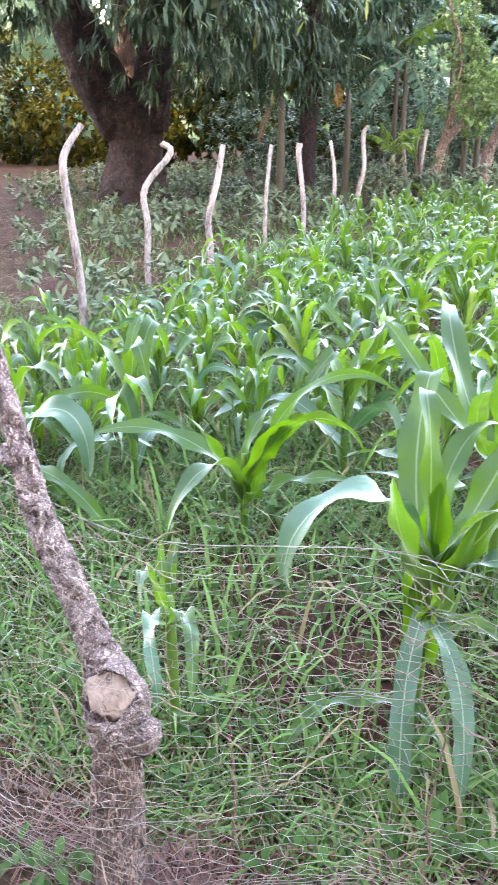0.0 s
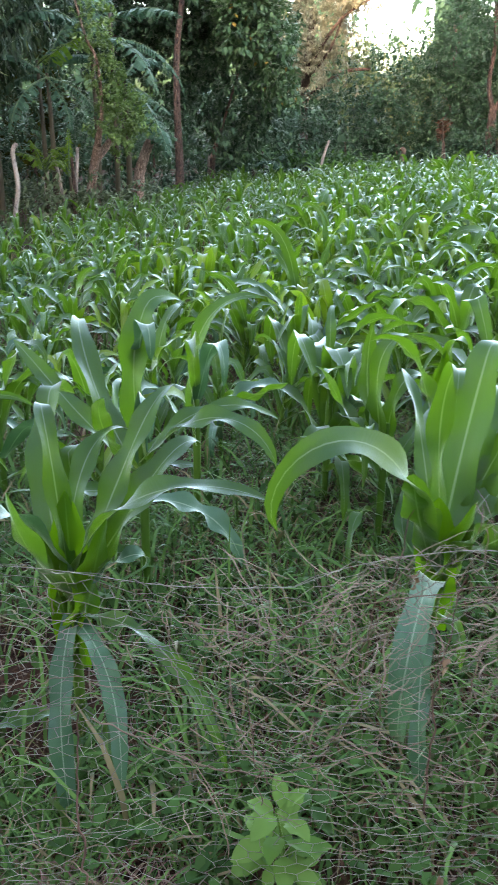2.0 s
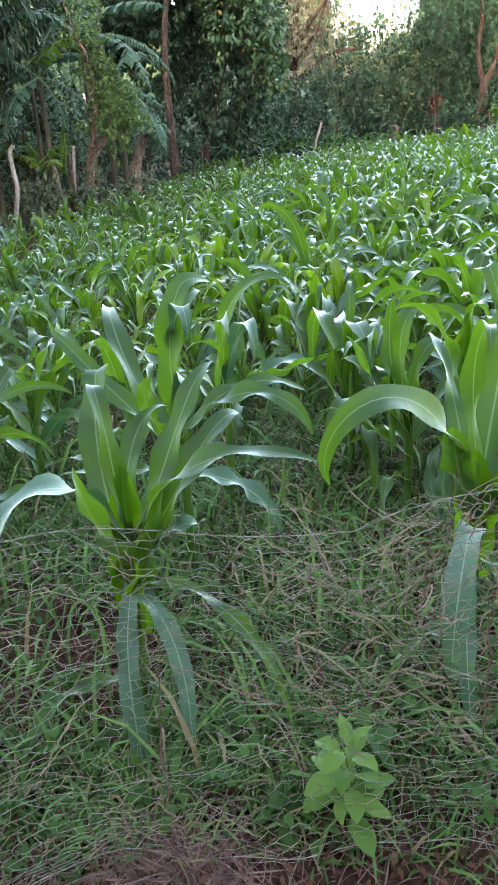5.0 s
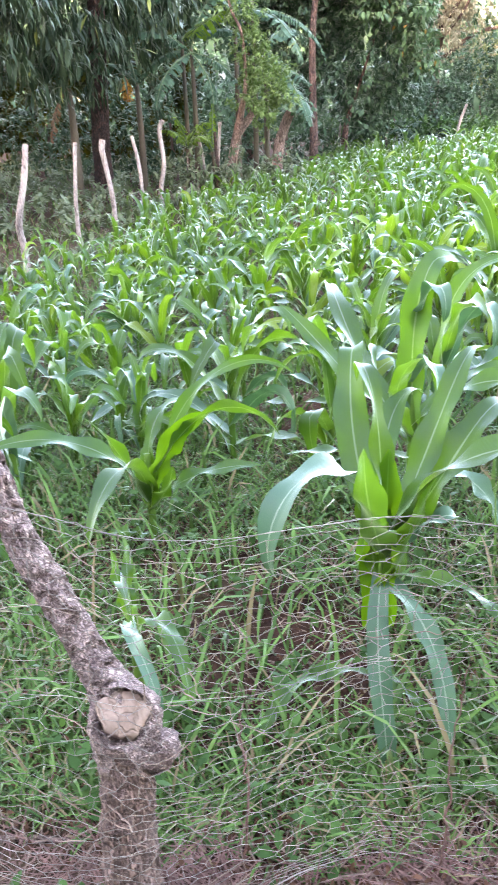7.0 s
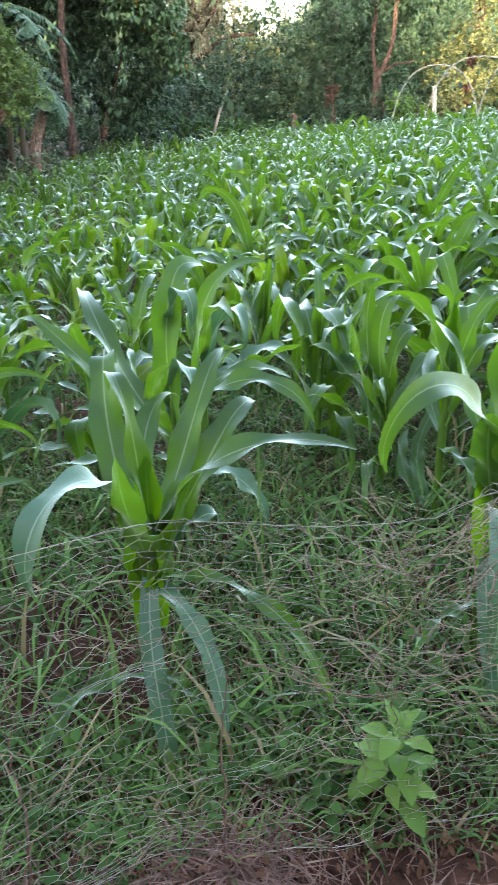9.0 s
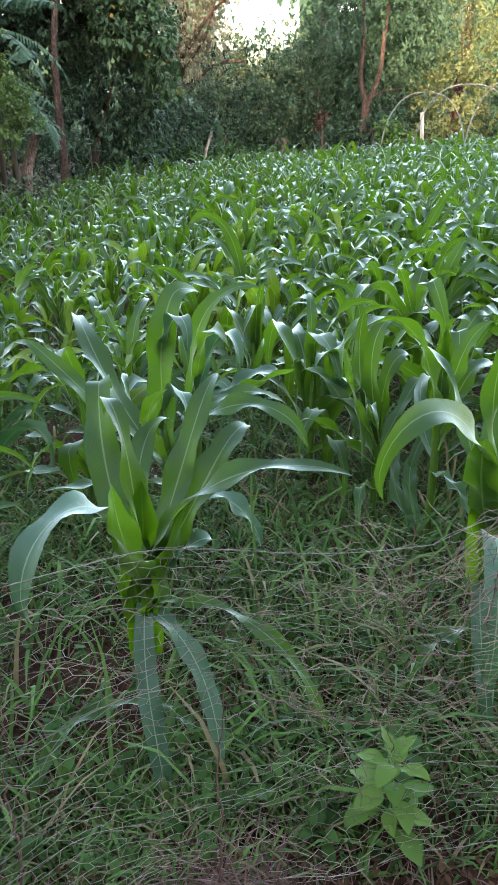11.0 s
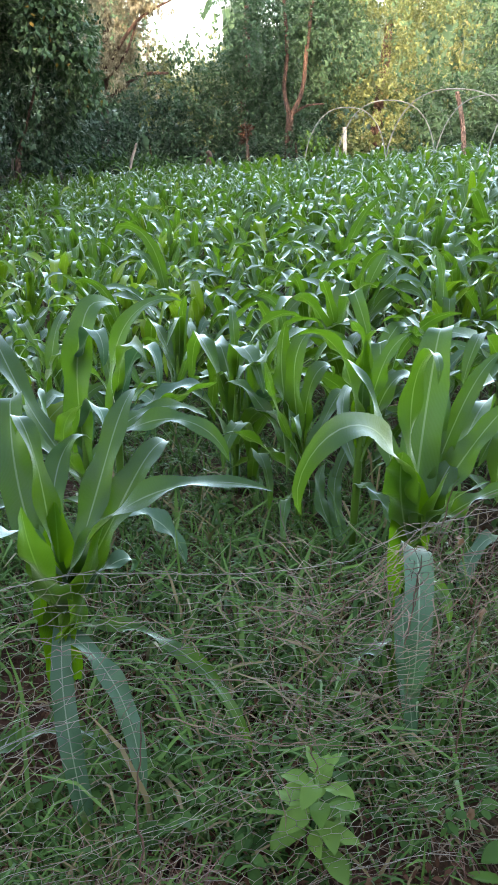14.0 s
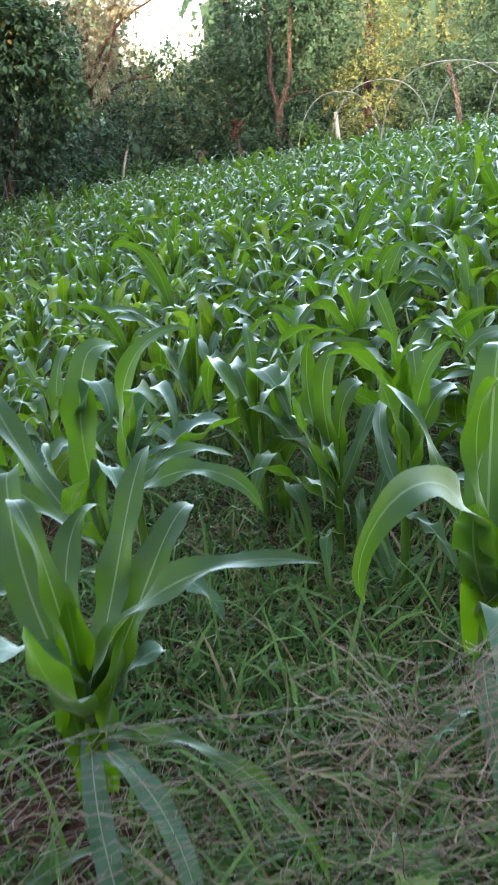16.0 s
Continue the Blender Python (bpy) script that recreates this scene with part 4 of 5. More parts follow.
# trees at the far end
tree("tree", (-2.83, 15.6),
     [([(-2.85, 15.6, -0.1), (-2.83, 15.54, 0.8), (-2.86, 15.54, 1.85), (-2.84, 15.54, 2.79), (-2.69, 15.57, 3.9)], (0.11, 0.08, 0.066, 0.058, 0.045))],
     [(-2.05, 17.4, 2.5, 1.25, 1.0, 1.9, 1500), (-2.75, 16.9, 4.4, 1.6, 1.3, 1.3, 1300), (-3.4, 17.2, 3.9, 1.8, 1.3, 1.9, 1100)],
     DARK_TREE, TREE_BARK, "dark broad-leaved tree with a slim reddish trunk", "tree", 25, k=13, length=0.15, width=0.075, droop=0.4, kind="round")
# blue-green of sky-lit shade is put into the vine leaf colour too
VINE_LEAF = leaf_material("broad vine leaf", (0.024, 0.06, 0.035), (0.072, 0.135, 0.066), through_colour=(0.09, 0.16, 0.04), rough=0.5, specular=0.6, glow=0.25, old=((0.2, 0.13, 0.03), 0.015))
tree("vine_tree", (-2.42, 17.0),
     [([(-2.42, 17.0, -0.1), (-2.4, 17.0, 0.85), (-2.2, 17.0, 1.5), (-1.7, 16.9, 3.0), (-1.3, 16.6, 4.2)], (0.075, 0.06, 0.026, 0.022, 0.02))],
     [(-1.7, 16.0, 3.4, 0.6, 0.4, 0.7, 420), (-1.1, 16.1, 3.0, 0.45, 0.35, 0.8, 360), (-0.9, 16.4, 2.2, 0.3, 0.3, 0.4, 130)],
     VINE_LEAF, TREE_BARK, "slender tree hung with broad light green vine leaves", "tree", 29, k=8, length=0.15, width=0.085, droop=0.5, kind="round")
tree("tree", (-0.7, 24.2), [([(-0.7, 24.2, -0.1), (-0.8, 24.0, 2.0), (-0.6, 23.8, 4.5)], (0.16, 0.13, 0.07)), ([(-0.6, 23.8, 3.2), (0.2, 23.0, 4.2), (1.3, 22.5, 4.75)], (0.06, 0.04, 0.02)), ([(-0.7, 23.9, 2.8), (-0.1, 23.3, 3.5), (0.3, 23.2, 4.6)], (0.05, 0.035, 0.02)), ([(-0.8, 24.0, 2.2), (0.2, 23.6, 2.9), (1.0, 23.4, 3.0)], (0.07, 0.05, 0.03))],
     [(-0.5, 23.9, 4.2, 1.0, 0.9, 1.3, 1000), (-1.5, 23.9, 4.0, 1.0, 0.9, 1.5, 700), (-0.4, 23.6, 3.0, 0.9, 0.6, 0.8, 350), (0.4, 23.0, 4.7, 0.55, 0.4, 0.4, 330), (1.3, 22.6, 4.95, 0.7, 0.4, 0.2, 160)],
     BROWN_TREE, TREE_BARK, "thin brownish tree with bare twigs", "tree", 26, k=12, length=0.15, width=0.05, heart=0.0)
tree("tree", (3.72, 20.0),
     [([(3.73, 20.0, 0.1), (3.73, 19.95, 1.0), (3.72, 19.9, 1.95)], (0.12, 0.1, 0.085)),
      ([(3.72, 19.9, 1.9), (3.56, 19.9, 2.5), (3.6, 19.9, 3.3), (3.5, 20, 4.4)], (0.06, 0.05, 0.045, 0.035)),
      ([(3.74, 19.9, 1.9), (3.98, 19.8, 2.5), (4.05, 19.8, 3.4), (4.2, 20, 4.6)], (0.06, 0.05, 0.045, 0.035)),
      ([(3.76, 19.9, 1.95), (4.1, 19.8, 2.15), (4.5, 19.7, 2.2)], (0.03, 0.025, 0.015))],
     [(3.95, 20.7, 4.6, 1.7, 1.1, 1.4, 1300), (3.1, 21.2, 3.3, 1.0, 0.9, 1.3, 900), (5.0, 20.9, 3.7, 1.1, 0.9, 1.3, 900), (3.2, 19.7, 3.7, 0.6, 0.4, 0.8, 160), (3.9, 20.6, 2.6, 0.9, 0.4, 0.8, 300), (4.3, 19.7, 3.9, 0.5, 0.3, 0.6, 90)],
     GREEN_TREE, TREE_BARK, "forked tree with a pale reddish trunk", "tree", 27, k=13, length=0.115, width=0.055, droop=0.4, kind="round", heart=0.0)


def bush(x, y, lumps, leaf, label, seed, length=0.12, width=0.066, k=12, kind="round", droop=0.3, heart=0.0):
    z = float(ground_z(x, y))
    return tree("bush", (x, y), [([(x, y, z - 0.1), (x + 0.05, y, z + 0.4), (x, y + 0.1, z + 1.0)], (0.035, 0.03, 0.02))], lumps, leaf, TREE_BARK, label, "bush", seed, k, length, width, droop, kind, heart, 0.05)


MIDGREEN = "dense green bush at the far end of the field"
bush(0.4, 22.0, [(0.4, 22.0, 1.4, 1.3, 1.0, 1.7, 1000), (-0.9, 21.4, 1.1, 0.9, 0.8, 1.3, 600)], DARK_TREE, MIDGREEN, 31)
bush(1.7, 21.6, [(1.7, 21.6, 1.7, 1.1, 0.9, 1.6, 1100), (2.6, 22.5, 2.0, 1.2, 1, 1.6, 900)], GREEN_TREE, MIDGREEN, 32)
bush(4.6, 21.5, [(4.4, 21.6, 1.8, 1.2, 0.9, 1.6, 1000), (3.2, 21.4, 1.4, 0.9, 0.8, 1.3, 400)], GREEN_TREE, MIDGREEN, 33)
bush(3.8, 19.4, [(3.9, 19.4, 1.1, 0.8, 0.35, 0.75, 260), (2.9, 19.5, 0.9, 0.5, 0.3, 0.6, 130)], DARK_TREE, MIDGREEN, 40)
# the leaf colour stands in for low sun on this bush
bush(6.2, 21.3, [(6.2, 21.3, 1.9, 1.3, 0.9, 1.4, 1000), (5.3, 19.9, 1.0, 0.5, 0.4, 0.5, 200)], SUNLIT_TREE, "olive green bush catching the low sun", 34)
bush(8.2, 21.0, [(8.2, 21.0, 2.0, 1.3, 0.9, 1.3, 1000), (9.8, 20.6, 1.9, 1.2, 0.9, 1.1, 700)], GREEN_TREE, MIDGREEN, 35)
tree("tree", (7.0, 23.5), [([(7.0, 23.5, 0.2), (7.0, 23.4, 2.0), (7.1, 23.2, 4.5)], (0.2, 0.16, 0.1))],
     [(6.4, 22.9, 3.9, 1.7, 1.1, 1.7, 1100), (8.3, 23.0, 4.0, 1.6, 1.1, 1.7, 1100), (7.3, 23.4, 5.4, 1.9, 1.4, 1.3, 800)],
     SUNLIT_TREE, TREE_BARK, "tall tree with yellow-green leaves lit by the low sun", "tree", 36, k=11, length=0.12, width=0.05, droop=0.3, kind="round")
tree("tree", (11.3, 24.0), [([(11.3, 24, 0.3), (11.3, 23.8, 2.5), (11.2, 23.6, 5.0)], (0.25, 0.2, 0.12))],
     [(11.2, 23.4, 4.2, 1.8, 1.3, 2.8, 1500)], DARK_TREE, TREE_BARK, "tall dark tree beside the hoops", "tree", 37, k=13, length=0.13, width=0.06, kind="round")
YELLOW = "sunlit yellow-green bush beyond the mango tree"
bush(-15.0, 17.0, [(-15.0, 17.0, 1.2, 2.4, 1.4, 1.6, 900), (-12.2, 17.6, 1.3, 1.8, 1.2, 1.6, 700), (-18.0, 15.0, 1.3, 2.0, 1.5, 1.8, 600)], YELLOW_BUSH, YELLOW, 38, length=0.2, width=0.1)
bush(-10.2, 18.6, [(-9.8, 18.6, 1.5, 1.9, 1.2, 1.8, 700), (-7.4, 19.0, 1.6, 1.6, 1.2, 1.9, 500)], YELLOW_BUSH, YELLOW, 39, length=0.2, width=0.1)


bush(1.5, 27.0, [(0.9, 27.0, 2.9, 1.1, 0.8, 1.35, 1000), (2.5, 27.0, 2.6, 1.2, 0.8, 1.3, 900)], SUNLIT_TREE, "sunlit bush in the gap between the trees", 50)
bush(2.5, 18.45, [(2.42, 18.4, 1.52, 0.1, 0.1, 0.2, 40)], RUSTY_LEAF, "clump of dead reddish brown leaves on a pole", 55, heart=0.0, k=8)
bush(3.85, 17.9, [(3.85, 17.8, 1.3, 0.35, 0.25, 0.22, 70)], BRIGHT_WEED, "bright green bush at the foot of the hoops", 60, heart=0.0, k=9)
bush(-3.6, 11.2, [(-3.95, 11.15, 0.4, 0.35, 0.15, 0.4, 130), (-3.3, 11.2, 0.4, 0.4, 0.15, 0.36, 170), (-2.75, 11.6, 0.45, 0.3, 0.15, 0.3, 110)], SCRUB, "low grey-green scrub between the poles and the young tree", 71, length=0.09, width=0.04, k=8)
SHADY = "dark tangled bush under the trees"
bush(-5.4, 14.6, [(-5.2, 14.6, 0.9, 1.4, 0.9, 1.2, 420), (-6.9, 14.8, 0.8, 1.2, 0.9, 1.0, 300)], DARK_TREE, SHADY, 44, length=0.14, width=0.06, k=12)
bush(-3.6, 16.6, [(-3.6, 16.4, 1.0, 1.1, 0.9, 1.3, 420), (-4.9, 17.0, 1.3, 1.3, 1.0, 1.6, 350), (-3.35, 16.7, 2.55, 0.8, 0.4, 1.0, 330), (-3.6, 16.7, 4.0, 0.8, 0.4, 0.8, 250)], DARK_TREE, SHADY, 45, length=0.14, width=0.06, k=12)
bush(-1.6, 19.6, [(-1.6, 19.4, 0.9, 1.2, 0.8, 1.2, 420), (-3.1, 19.2, 1.0, 1.1, 0.8, 1.3, 350)], DARK_TREE, SHADY, 46, length=0.14, width=0.06, k=12)
tree("tree", (-4.6, 17.8), [([(-4.6, 17.8, -0.1), (-4.6, 17.8, 2.0), (-4.5, 17.7, 4.2)], (0.16, 0.13, 0.08))],
     [(-4.3, 17.2, 3.9, 1.8, 1.2, 1.7, 800), (-6.4, 16.6, 3.8, 1.6, 1.2, 1.7, 600), (-3.3, 18.6, 5.0, 2.0, 1.3, 1.4, 500)],
     DARK_TREE, TREE_BARK, "dark tree standing behind the banana plants", "tree", 48, k=13, length=0.16, width=0.085, kind="round")
tree("mango_tree", (-11.5, 15.2), [([(-11.5, 15.2, -0.2), (-11.5, 15.2, 2.0), (-11.4, 15.0, 4.0)], (0.3, 0.25, 0.15))],
     [(-12.8, 14.4, 4.8, 3.4, 2.4, 2.0, 1100), (-9.8, 15.8, 5.0, 2.6, 2.0, 2.0, 800)],
     MANGO, BARK, "dark spreading mango tree in the shade behind", "mango tree", 49, k=10, length=0.22, width=0.05, droop=0.7, heart=0.45)
bush(-8.6, 16.0, [(-8.4, 15.4, 1.0, 1.0, 0.9, 1.2, 300)], DARK_TREE, SHADY, 47, length=0.14, width=0.06, k=12)


def far_woods():
    """The woods that close the view all round, lower where the sky shows."""
    g = np.random.default_rng(41)
    pieces = []
    for a in np.arange(-75, 60, 3.2):
        t = radians(a)
        d = 33 + g.uniform(-2, 4)
        x, y = d * math.sin(t), d * math.cos(t)
        tall = 7.2 + g.uniform(-0.8, 1.2)
        if 1.2 < a < 5.4:
            tall = 4.5
        cz = float(ground_z(x, y)) + tall * 0.45
        pieces.append((x, y, cz, 1.9, 1.6, tall * 0.58, 200))
    for a, tall in ((-1.2, 7.4), (-4.6, 7.2), (7.6, 7.0)):
        t = radians(a)
        pieces.append((34 * math.sin(t), 34 * math.cos(t), 0.6 + tall * 0.45, 1.7, 1.6, tall * 0.58, 260))
    for a in np.arange(-76, 60, 2.6):
        t, d = radians(a), 29 + g.uniform(-1, 1)
        x, y = d * math.sin(t), d * math.cos(t)
        pieces.append((x, y, float(ground_z(x, y)) + 0.9, 1.2, 0.9, 1.7 + g.uniform(-0.3, 0.3), 45))
    V, F, U = crown_mesh(pieces, g, 10, 0.23, 0.12, 0.4, "round", 0.72, 0.0)
    tagged(new("far_woods", mesh_of("far_woods", V, F, GREEN_TREE, U, smooth=False)), "green woods closing the view behind the field", "woods", kind="stuff")


far_woods()


def shade_row():
    """Tall unseen trees added behind the walker to keep the evening sun off the field."""
    g = np.random.default_rng(43)
    lumps = []
    for y, start, step in ((-10.5, -19.0, 2.0), (-14.5, -20.0, 2.2)):
        for x in np.arange(start, 18, step):
            # heights chosen for which far leaves the sun still reaches
            tall = -1.6 if x < -18 else -0.9 if -7 < x < 3 else 0.0 if -11.8 < x < -8.4 or x >= 3 else 2.0
            lumps.append((x + g.normal(0, 0.3), y + g.normal(0, 0.5), 6.4 + tall, 2.2, 2.0, 5.7 + tall + g.uniform(-0.5, 0.5) - 0.22 * (y + 10.5), 190))
    for x in np.arange(-24, 18, 1.9):
        lumps.append((x, -18.0, 4.0 if x < -16 else 5.0, 2.2, 1.6, 5.4 if x < -16 else 6.6, 50))
    for x in (-21.5, -23.6, -25.6, -28.0, -30.5, -33.0, -36.0):
        high = 4.4 if x > -27 else 8.0
        lumps.append((x, -11.0, high, 2.0, 2.0, high, 200))
    # extra lump, added to keep the sun off the mango fork
    lumps.append((-14.7, -10.5, 7.9, 1.3, 1.2, 1.3, 60))
    V, F, U = crown_mesh(lumps, g, 6, 0.5, 0.22, 0.4, "round", 1.0, 0.0)
    tagged(new("roadside_trees", mesh_of("roadside_trees", V, F, DARK_TREE, U, smooth=False)), "unseen tall dark row of trees added to shade the field", "tree row", kind="stuff")


shade_row()


# ---- banana plants ----
def banana_leaf(base, az, rise, bend, length, width, seed):
    """A midrib with a torn blade hanging in strips on both sides."""
    g = np.random.default_rng(seed)
    k = 38
    C, S, N = arcs(base, az, rise, bend, 1.3, length, k)
    C, S, N = C[0], S[0], N[0]
    s = np.linspace(0, 1, k)
    w = np.interp(s, [0, 0.12, 0.3, 0.7, 1], [0.05, 0.5, 1, 0.9, 0.15]) * width / 2
    pieces = []
    for sign in (-1, 1):
        a, b = C[2:-1], C[3:]
        tear = g.random(len(a)) < 0.7
        tuft = np.cumsum(tear)
        lo = (g.uniform(0.85, 1.08, len(a))[tuft] + g.normal(0, 0.02, len(a)))[:, None]
        sag = (g.uniform(0.25, 0.85, len(a))[tuft] + g.normal(0, 0.03, len(a)))[:, None]
        outer = S[2:-1] * sign * np.cos(sag) - np.array([[0, 0, 1.0]]) * np.sin(sag)
        along = (b - a) * np.where(np.roll(tear, -1), 0.6, 1.03)[:, None]
        mid_o = a + outer * (w[2:-1, None] * lo * 0.55) + (b - a) * 0.15 + N[2:-1] * 0.02
        tip_o = a + outer * (w[2:-1, None] * lo) + (b - a) * 0.5
        quad = np.stack([a, b, mid_o + along, mid_o, mid_o, mid_o + along, tip_o + along * 0.8, tip_o], 1).reshape(-1, 3)
        F = np.arange(len(quad)).reshape(-1, 4)
        U = np.tile(np.array([(0.5, 0), (0.5, 0.1), (0.8, 0.1), (0.8, 0), (0.8, 0), (0.8, 0.1), (1, 0.1), (1, 0)], float), (len(a), 1))
        pieces.append((quad, F, U))
    return join(pieces), tube(C, np.linspace(0.015, 0.004, k), 5)


def banana_plant(x, y, stem, leaves, label, seed=0, radius=0.09, blade=BANANA):
    z = float(ground_z(x, y))
    root = new("banana_plant")
    root.location = (x, y, z)
    V, F, _ = tube([(0, 0, -0.1), (0.02, 0, stem * 0.5), (0, 0.02, stem)], (radius * 1.2, radius, radius * 0.6), 12, 0.05, seed, rings=14)
    part("pseudostem", mesh_of("pseudostem", V, F, BANANA_STEM), root, "brownish green sheathed stem")
    for i, (az, rise, bend, length, width) in enumerate(leaves):
        (V, F, U), rib = banana_leaf((0, 0, stem * 0.97), az, rise, bend, length, width, seed * 10 + i)
        leaf = part("leaf", mesh_of("leaf", V, F, blade, U, smooth=False), root)
        part("midrib", mesh_of("midrib", *rib[:2], MIDRIB), leaf, "pale green midrib")
    return tagged(root, label, "banana plant", "banana plants")


YOUNG = "young banana plant with bright green leaves beside the poles"
TORN = "banana plant with torn drooping leaves"
banana_plant(-3.51, 12.3, 2.6, [(-41, 6, 73, 1.87, 0.34), (8, 10, 83, 1.62, 0.34), (170, 50, 90, 1.5, 0.46), (100, 60, 70, 1.5, 0.46), (215, 45, 100, 1.5, 0.46)], TORN, 51, 0.04)
banana_plant(-3.35, 12.8, 2.95, [(-30, 16, 40, 1.41, 0.46), (120, 55, 90, 1.4, 0.44), (200, 50, 80, 1.4, 0.44)], TORN, 61, 0.04)
banana_plant(-3.26, 13.2, 2.14, [(-51, -23, 32, 1.86, 0.5), (-26, -28, 6, 1.03, 0.44), (200, 45, 90, 1.3, 0.4), (60, 50, 100, 1.2, 0.42)], "banana plant with broad whole leaves hanging in the shade", 53, 0.045)
banana_plant(-4.01, 11.7, 2.09, [(-1, -8, 68, 0.99, 0.34), (-27, -37, 52, 0.83, 0.36), (243, -15, 66, 1.11, 0.4), (200, 45, 90, 1.2, 0.4), (60, 75, 60, 1.2, 0.4)], TORN, 52, 0.04)
banana_plant(-4.21, 11.9, 2.28, [(-33, 23, 12, 1.0, 0.44)], "banana plant with one broad yellow-green leaf", 62, 0.035, BANANA_YOUNG)
banana_plant(-4.04, 11.4, 0.8, [(-40, 60, 70, 0.75, 0.3), (245, 76, 40, 0.51, 0.24), (-49, 40, 76, 0.8, 0.26), (160, 60, 80, 0.6, 0.25)], YOUNG, 63, 0.03, BANANA_YOUNG)
banana_plant(-3.65, 11.3, 0.75, [(-60, 82, 12, 0.66, 0.15), (249, 70, 52, 0.52, 0.2)], YOUNG, 64, 0.03, BANANA_YOUNG)
banana_plant(-5.65, 11.02, 1.65, [(160, 70, 150, 1.2, 0.4), (20, 65, 60, 1.1, 0.36)], "thin banana plant in the shade of the mango tree", 56, 0.06)
banana_plant(-4.95, 11.9, 1.7, [(250, 50, 110, 1.2, 0.4), (20, 60, 90, 1.2, 0.4), (120, 55, 90, 1.2, 0.4)], TORN, 57, 0.05)


def hanging_leaf(x, y, z, length, width, az, material, label, seed):
    """A dead banana leaf that hangs folded from its stalk."""
    root = new("dead_banana_leaf")
    root.location = (x, y, z)
    (V, F, U), rib = banana_leaf((0, 0, 0), az, -55, 30, length, width, seed)
    blade = part("blade", mesh_of("blade", V, F, material, U, smooth=False), root)
    part("midrib", mesh_of("midrib", *rib[:2], ROOTS), blade, "dry brown midrib")
    return tagged(root, label, "dead leaf")


hanging_leaf(-5.0, 11.6, 1.82, 0.36, 0.24, -60, ORANGE_LEAF, "dead orange banana leaf hanging from its stem", 58)
hanging_leaf(-5.62, 10.85, 1.68, 0.75, 0.3, 230, DEAD_LEAF, "grey dead banana leaf hanging in the shade", 59)
banana_plant(-1.7, 18.4, 0.5, [(-30, 40, 110, 1.0, 0.32), (-100, 35, 100, 0.9, 0.3), (190, 40, 100, 1.0, 0.32)], "small banana plant under a dark tree", 54, 0.06)


def palm(x, y, tall):
    z = float(ground_z(x, y))
    root = new("palm_tree")
    root.location = (x, y, z)
    V, F, _ = tube([(0, 0, -0.2), (0.15, 0, tall * 0.5), (0.2, 0, tall)], (0.18, 0.14, 0.12), 10, 0.04, rings=16)
    part("trunk", mesh_of("trunk", V, F, TREE_BARK), root)
    g = np.random.default_rng(61)
    for i in range(13):
        C, S, N = arcs((0.2, 0, tall), i * 27.7 + g.normal(0, 6), g.uniform(20, 70), g.uniform(80, 120), 1.2, 1.9, 30)
        c, s, n = C[0][3:], S[0][3:], N[0][3:]
        t = np.gradient(c, axis=0)
        t /= np.linalg.norm(t, axis=1)[:, None]
        pieces = []
        for sign in (-1, 1):
            o = s * sign * 0.8 + t * 0.5 - np.array([[0, 0, 0.5]])
            az, rise = np.degrees(np.arctan2(o[:, 1], o[:, 0])), np.degrees(np.arctan2(o[:, 2], np.hypot(o[:, 0], o[:, 1])))
            A, B, D = arcs(c, az, rise, 30, 1.0, 0.75 * np.sin(np.linspace(0.5, 2.9, len(c))), 4)
            pieces.append(strips(A, B, D, np.broadcast_to(np.array([[0.009, 0.014, 0.011, 0.002]]), (len(c), 4)), 2))
        V, F, U = join(pieces)
        frond = part("frond", mesh_of("frond", V, F, DARK_TREE, U), root)
        part("midrib", mesh_of("midrib", *tube(C[0], np.linspace(0.03, 0.008, 30), 5)[:2], MIDRIB), frond)
    tagged(root, "coconut palm with hanging fronds behind the woods", "palm tree")


palm(3.5, 27.0, 5.2)


# ---- scrub beyond the poles ----
def scrub():
    g = np.random.default_rng(71)
    n = 1700
    x, y = g.uniform(-11, -2.6, n), g.uniform(3.5, 19, n)
    bare = ((np.abs(x + y + 0.5) < 0.3) & (y < 10.5)) | (((x + 8.3) / 1.6) ** 2 + ((y - 8.4) / 1.5) ** 2 < 1) | ((np.abs(x + 5.5 - 0.1 * y) < 0.5) & (y < 6.5))
    keep = (x < field_left(y) - 0.1) & ~bare & (np.sin(x * 1.7) + np.sin(y * 1.3 + x) > -1.2)
    x, y = x[keep], y[keep]
    z = ground_z(x, y) + g.uniform(0.05, 0.42, len(x)) * np.clip(1.3 - (y - 5) / 14, 0.4, 1)
    V, F, U = foliage(np.stack([x, y, z], -1), np.tile([[0, 0, 0.6]], (len(x), 1)), g, 16, 0.1, 0.05, 0.1, 0.8, "round")
    tagged(new("scrub", mesh_of("scrub", V, F, SCRUB, U, smooth=False)), "low tangled weeds beyond the fence poles", "weeds", kind="stuff")
    x, y = g.uniform(-3, 11, 1500), g.uniform(18.4, 20.5, 1500)
    z = ground_z(x, y) + g.uniform(0.03, 1.0, 1500) * np.interp(x, [0, 4], [0.8, 0.35])
    V, F, U = foliage(np.stack([x, y, z], -1), np.tile([[0, 0, 0.6]], (len(x), 1)), g, 8, 0.16, 0.06, 0.1, 0.8, "round")
    tagged(new("far_weeds", mesh_of("far_weeds", V, F, WEED, U, smooth=False)), "strip of green weeds at the far end of the field", "weeds", kind="stuff")


scrub()


# ---- grass, straw and small weeds ----
def scatter(g, n, y0, y1, power=1.0):
    y = y0 + (y1 - y0) * g.random(n) ** power
    x = g.uniform(-0.95, 0.56, n) * (y + 1.0) + g.uniform(-0.9, 1.3, n)
    return x, y


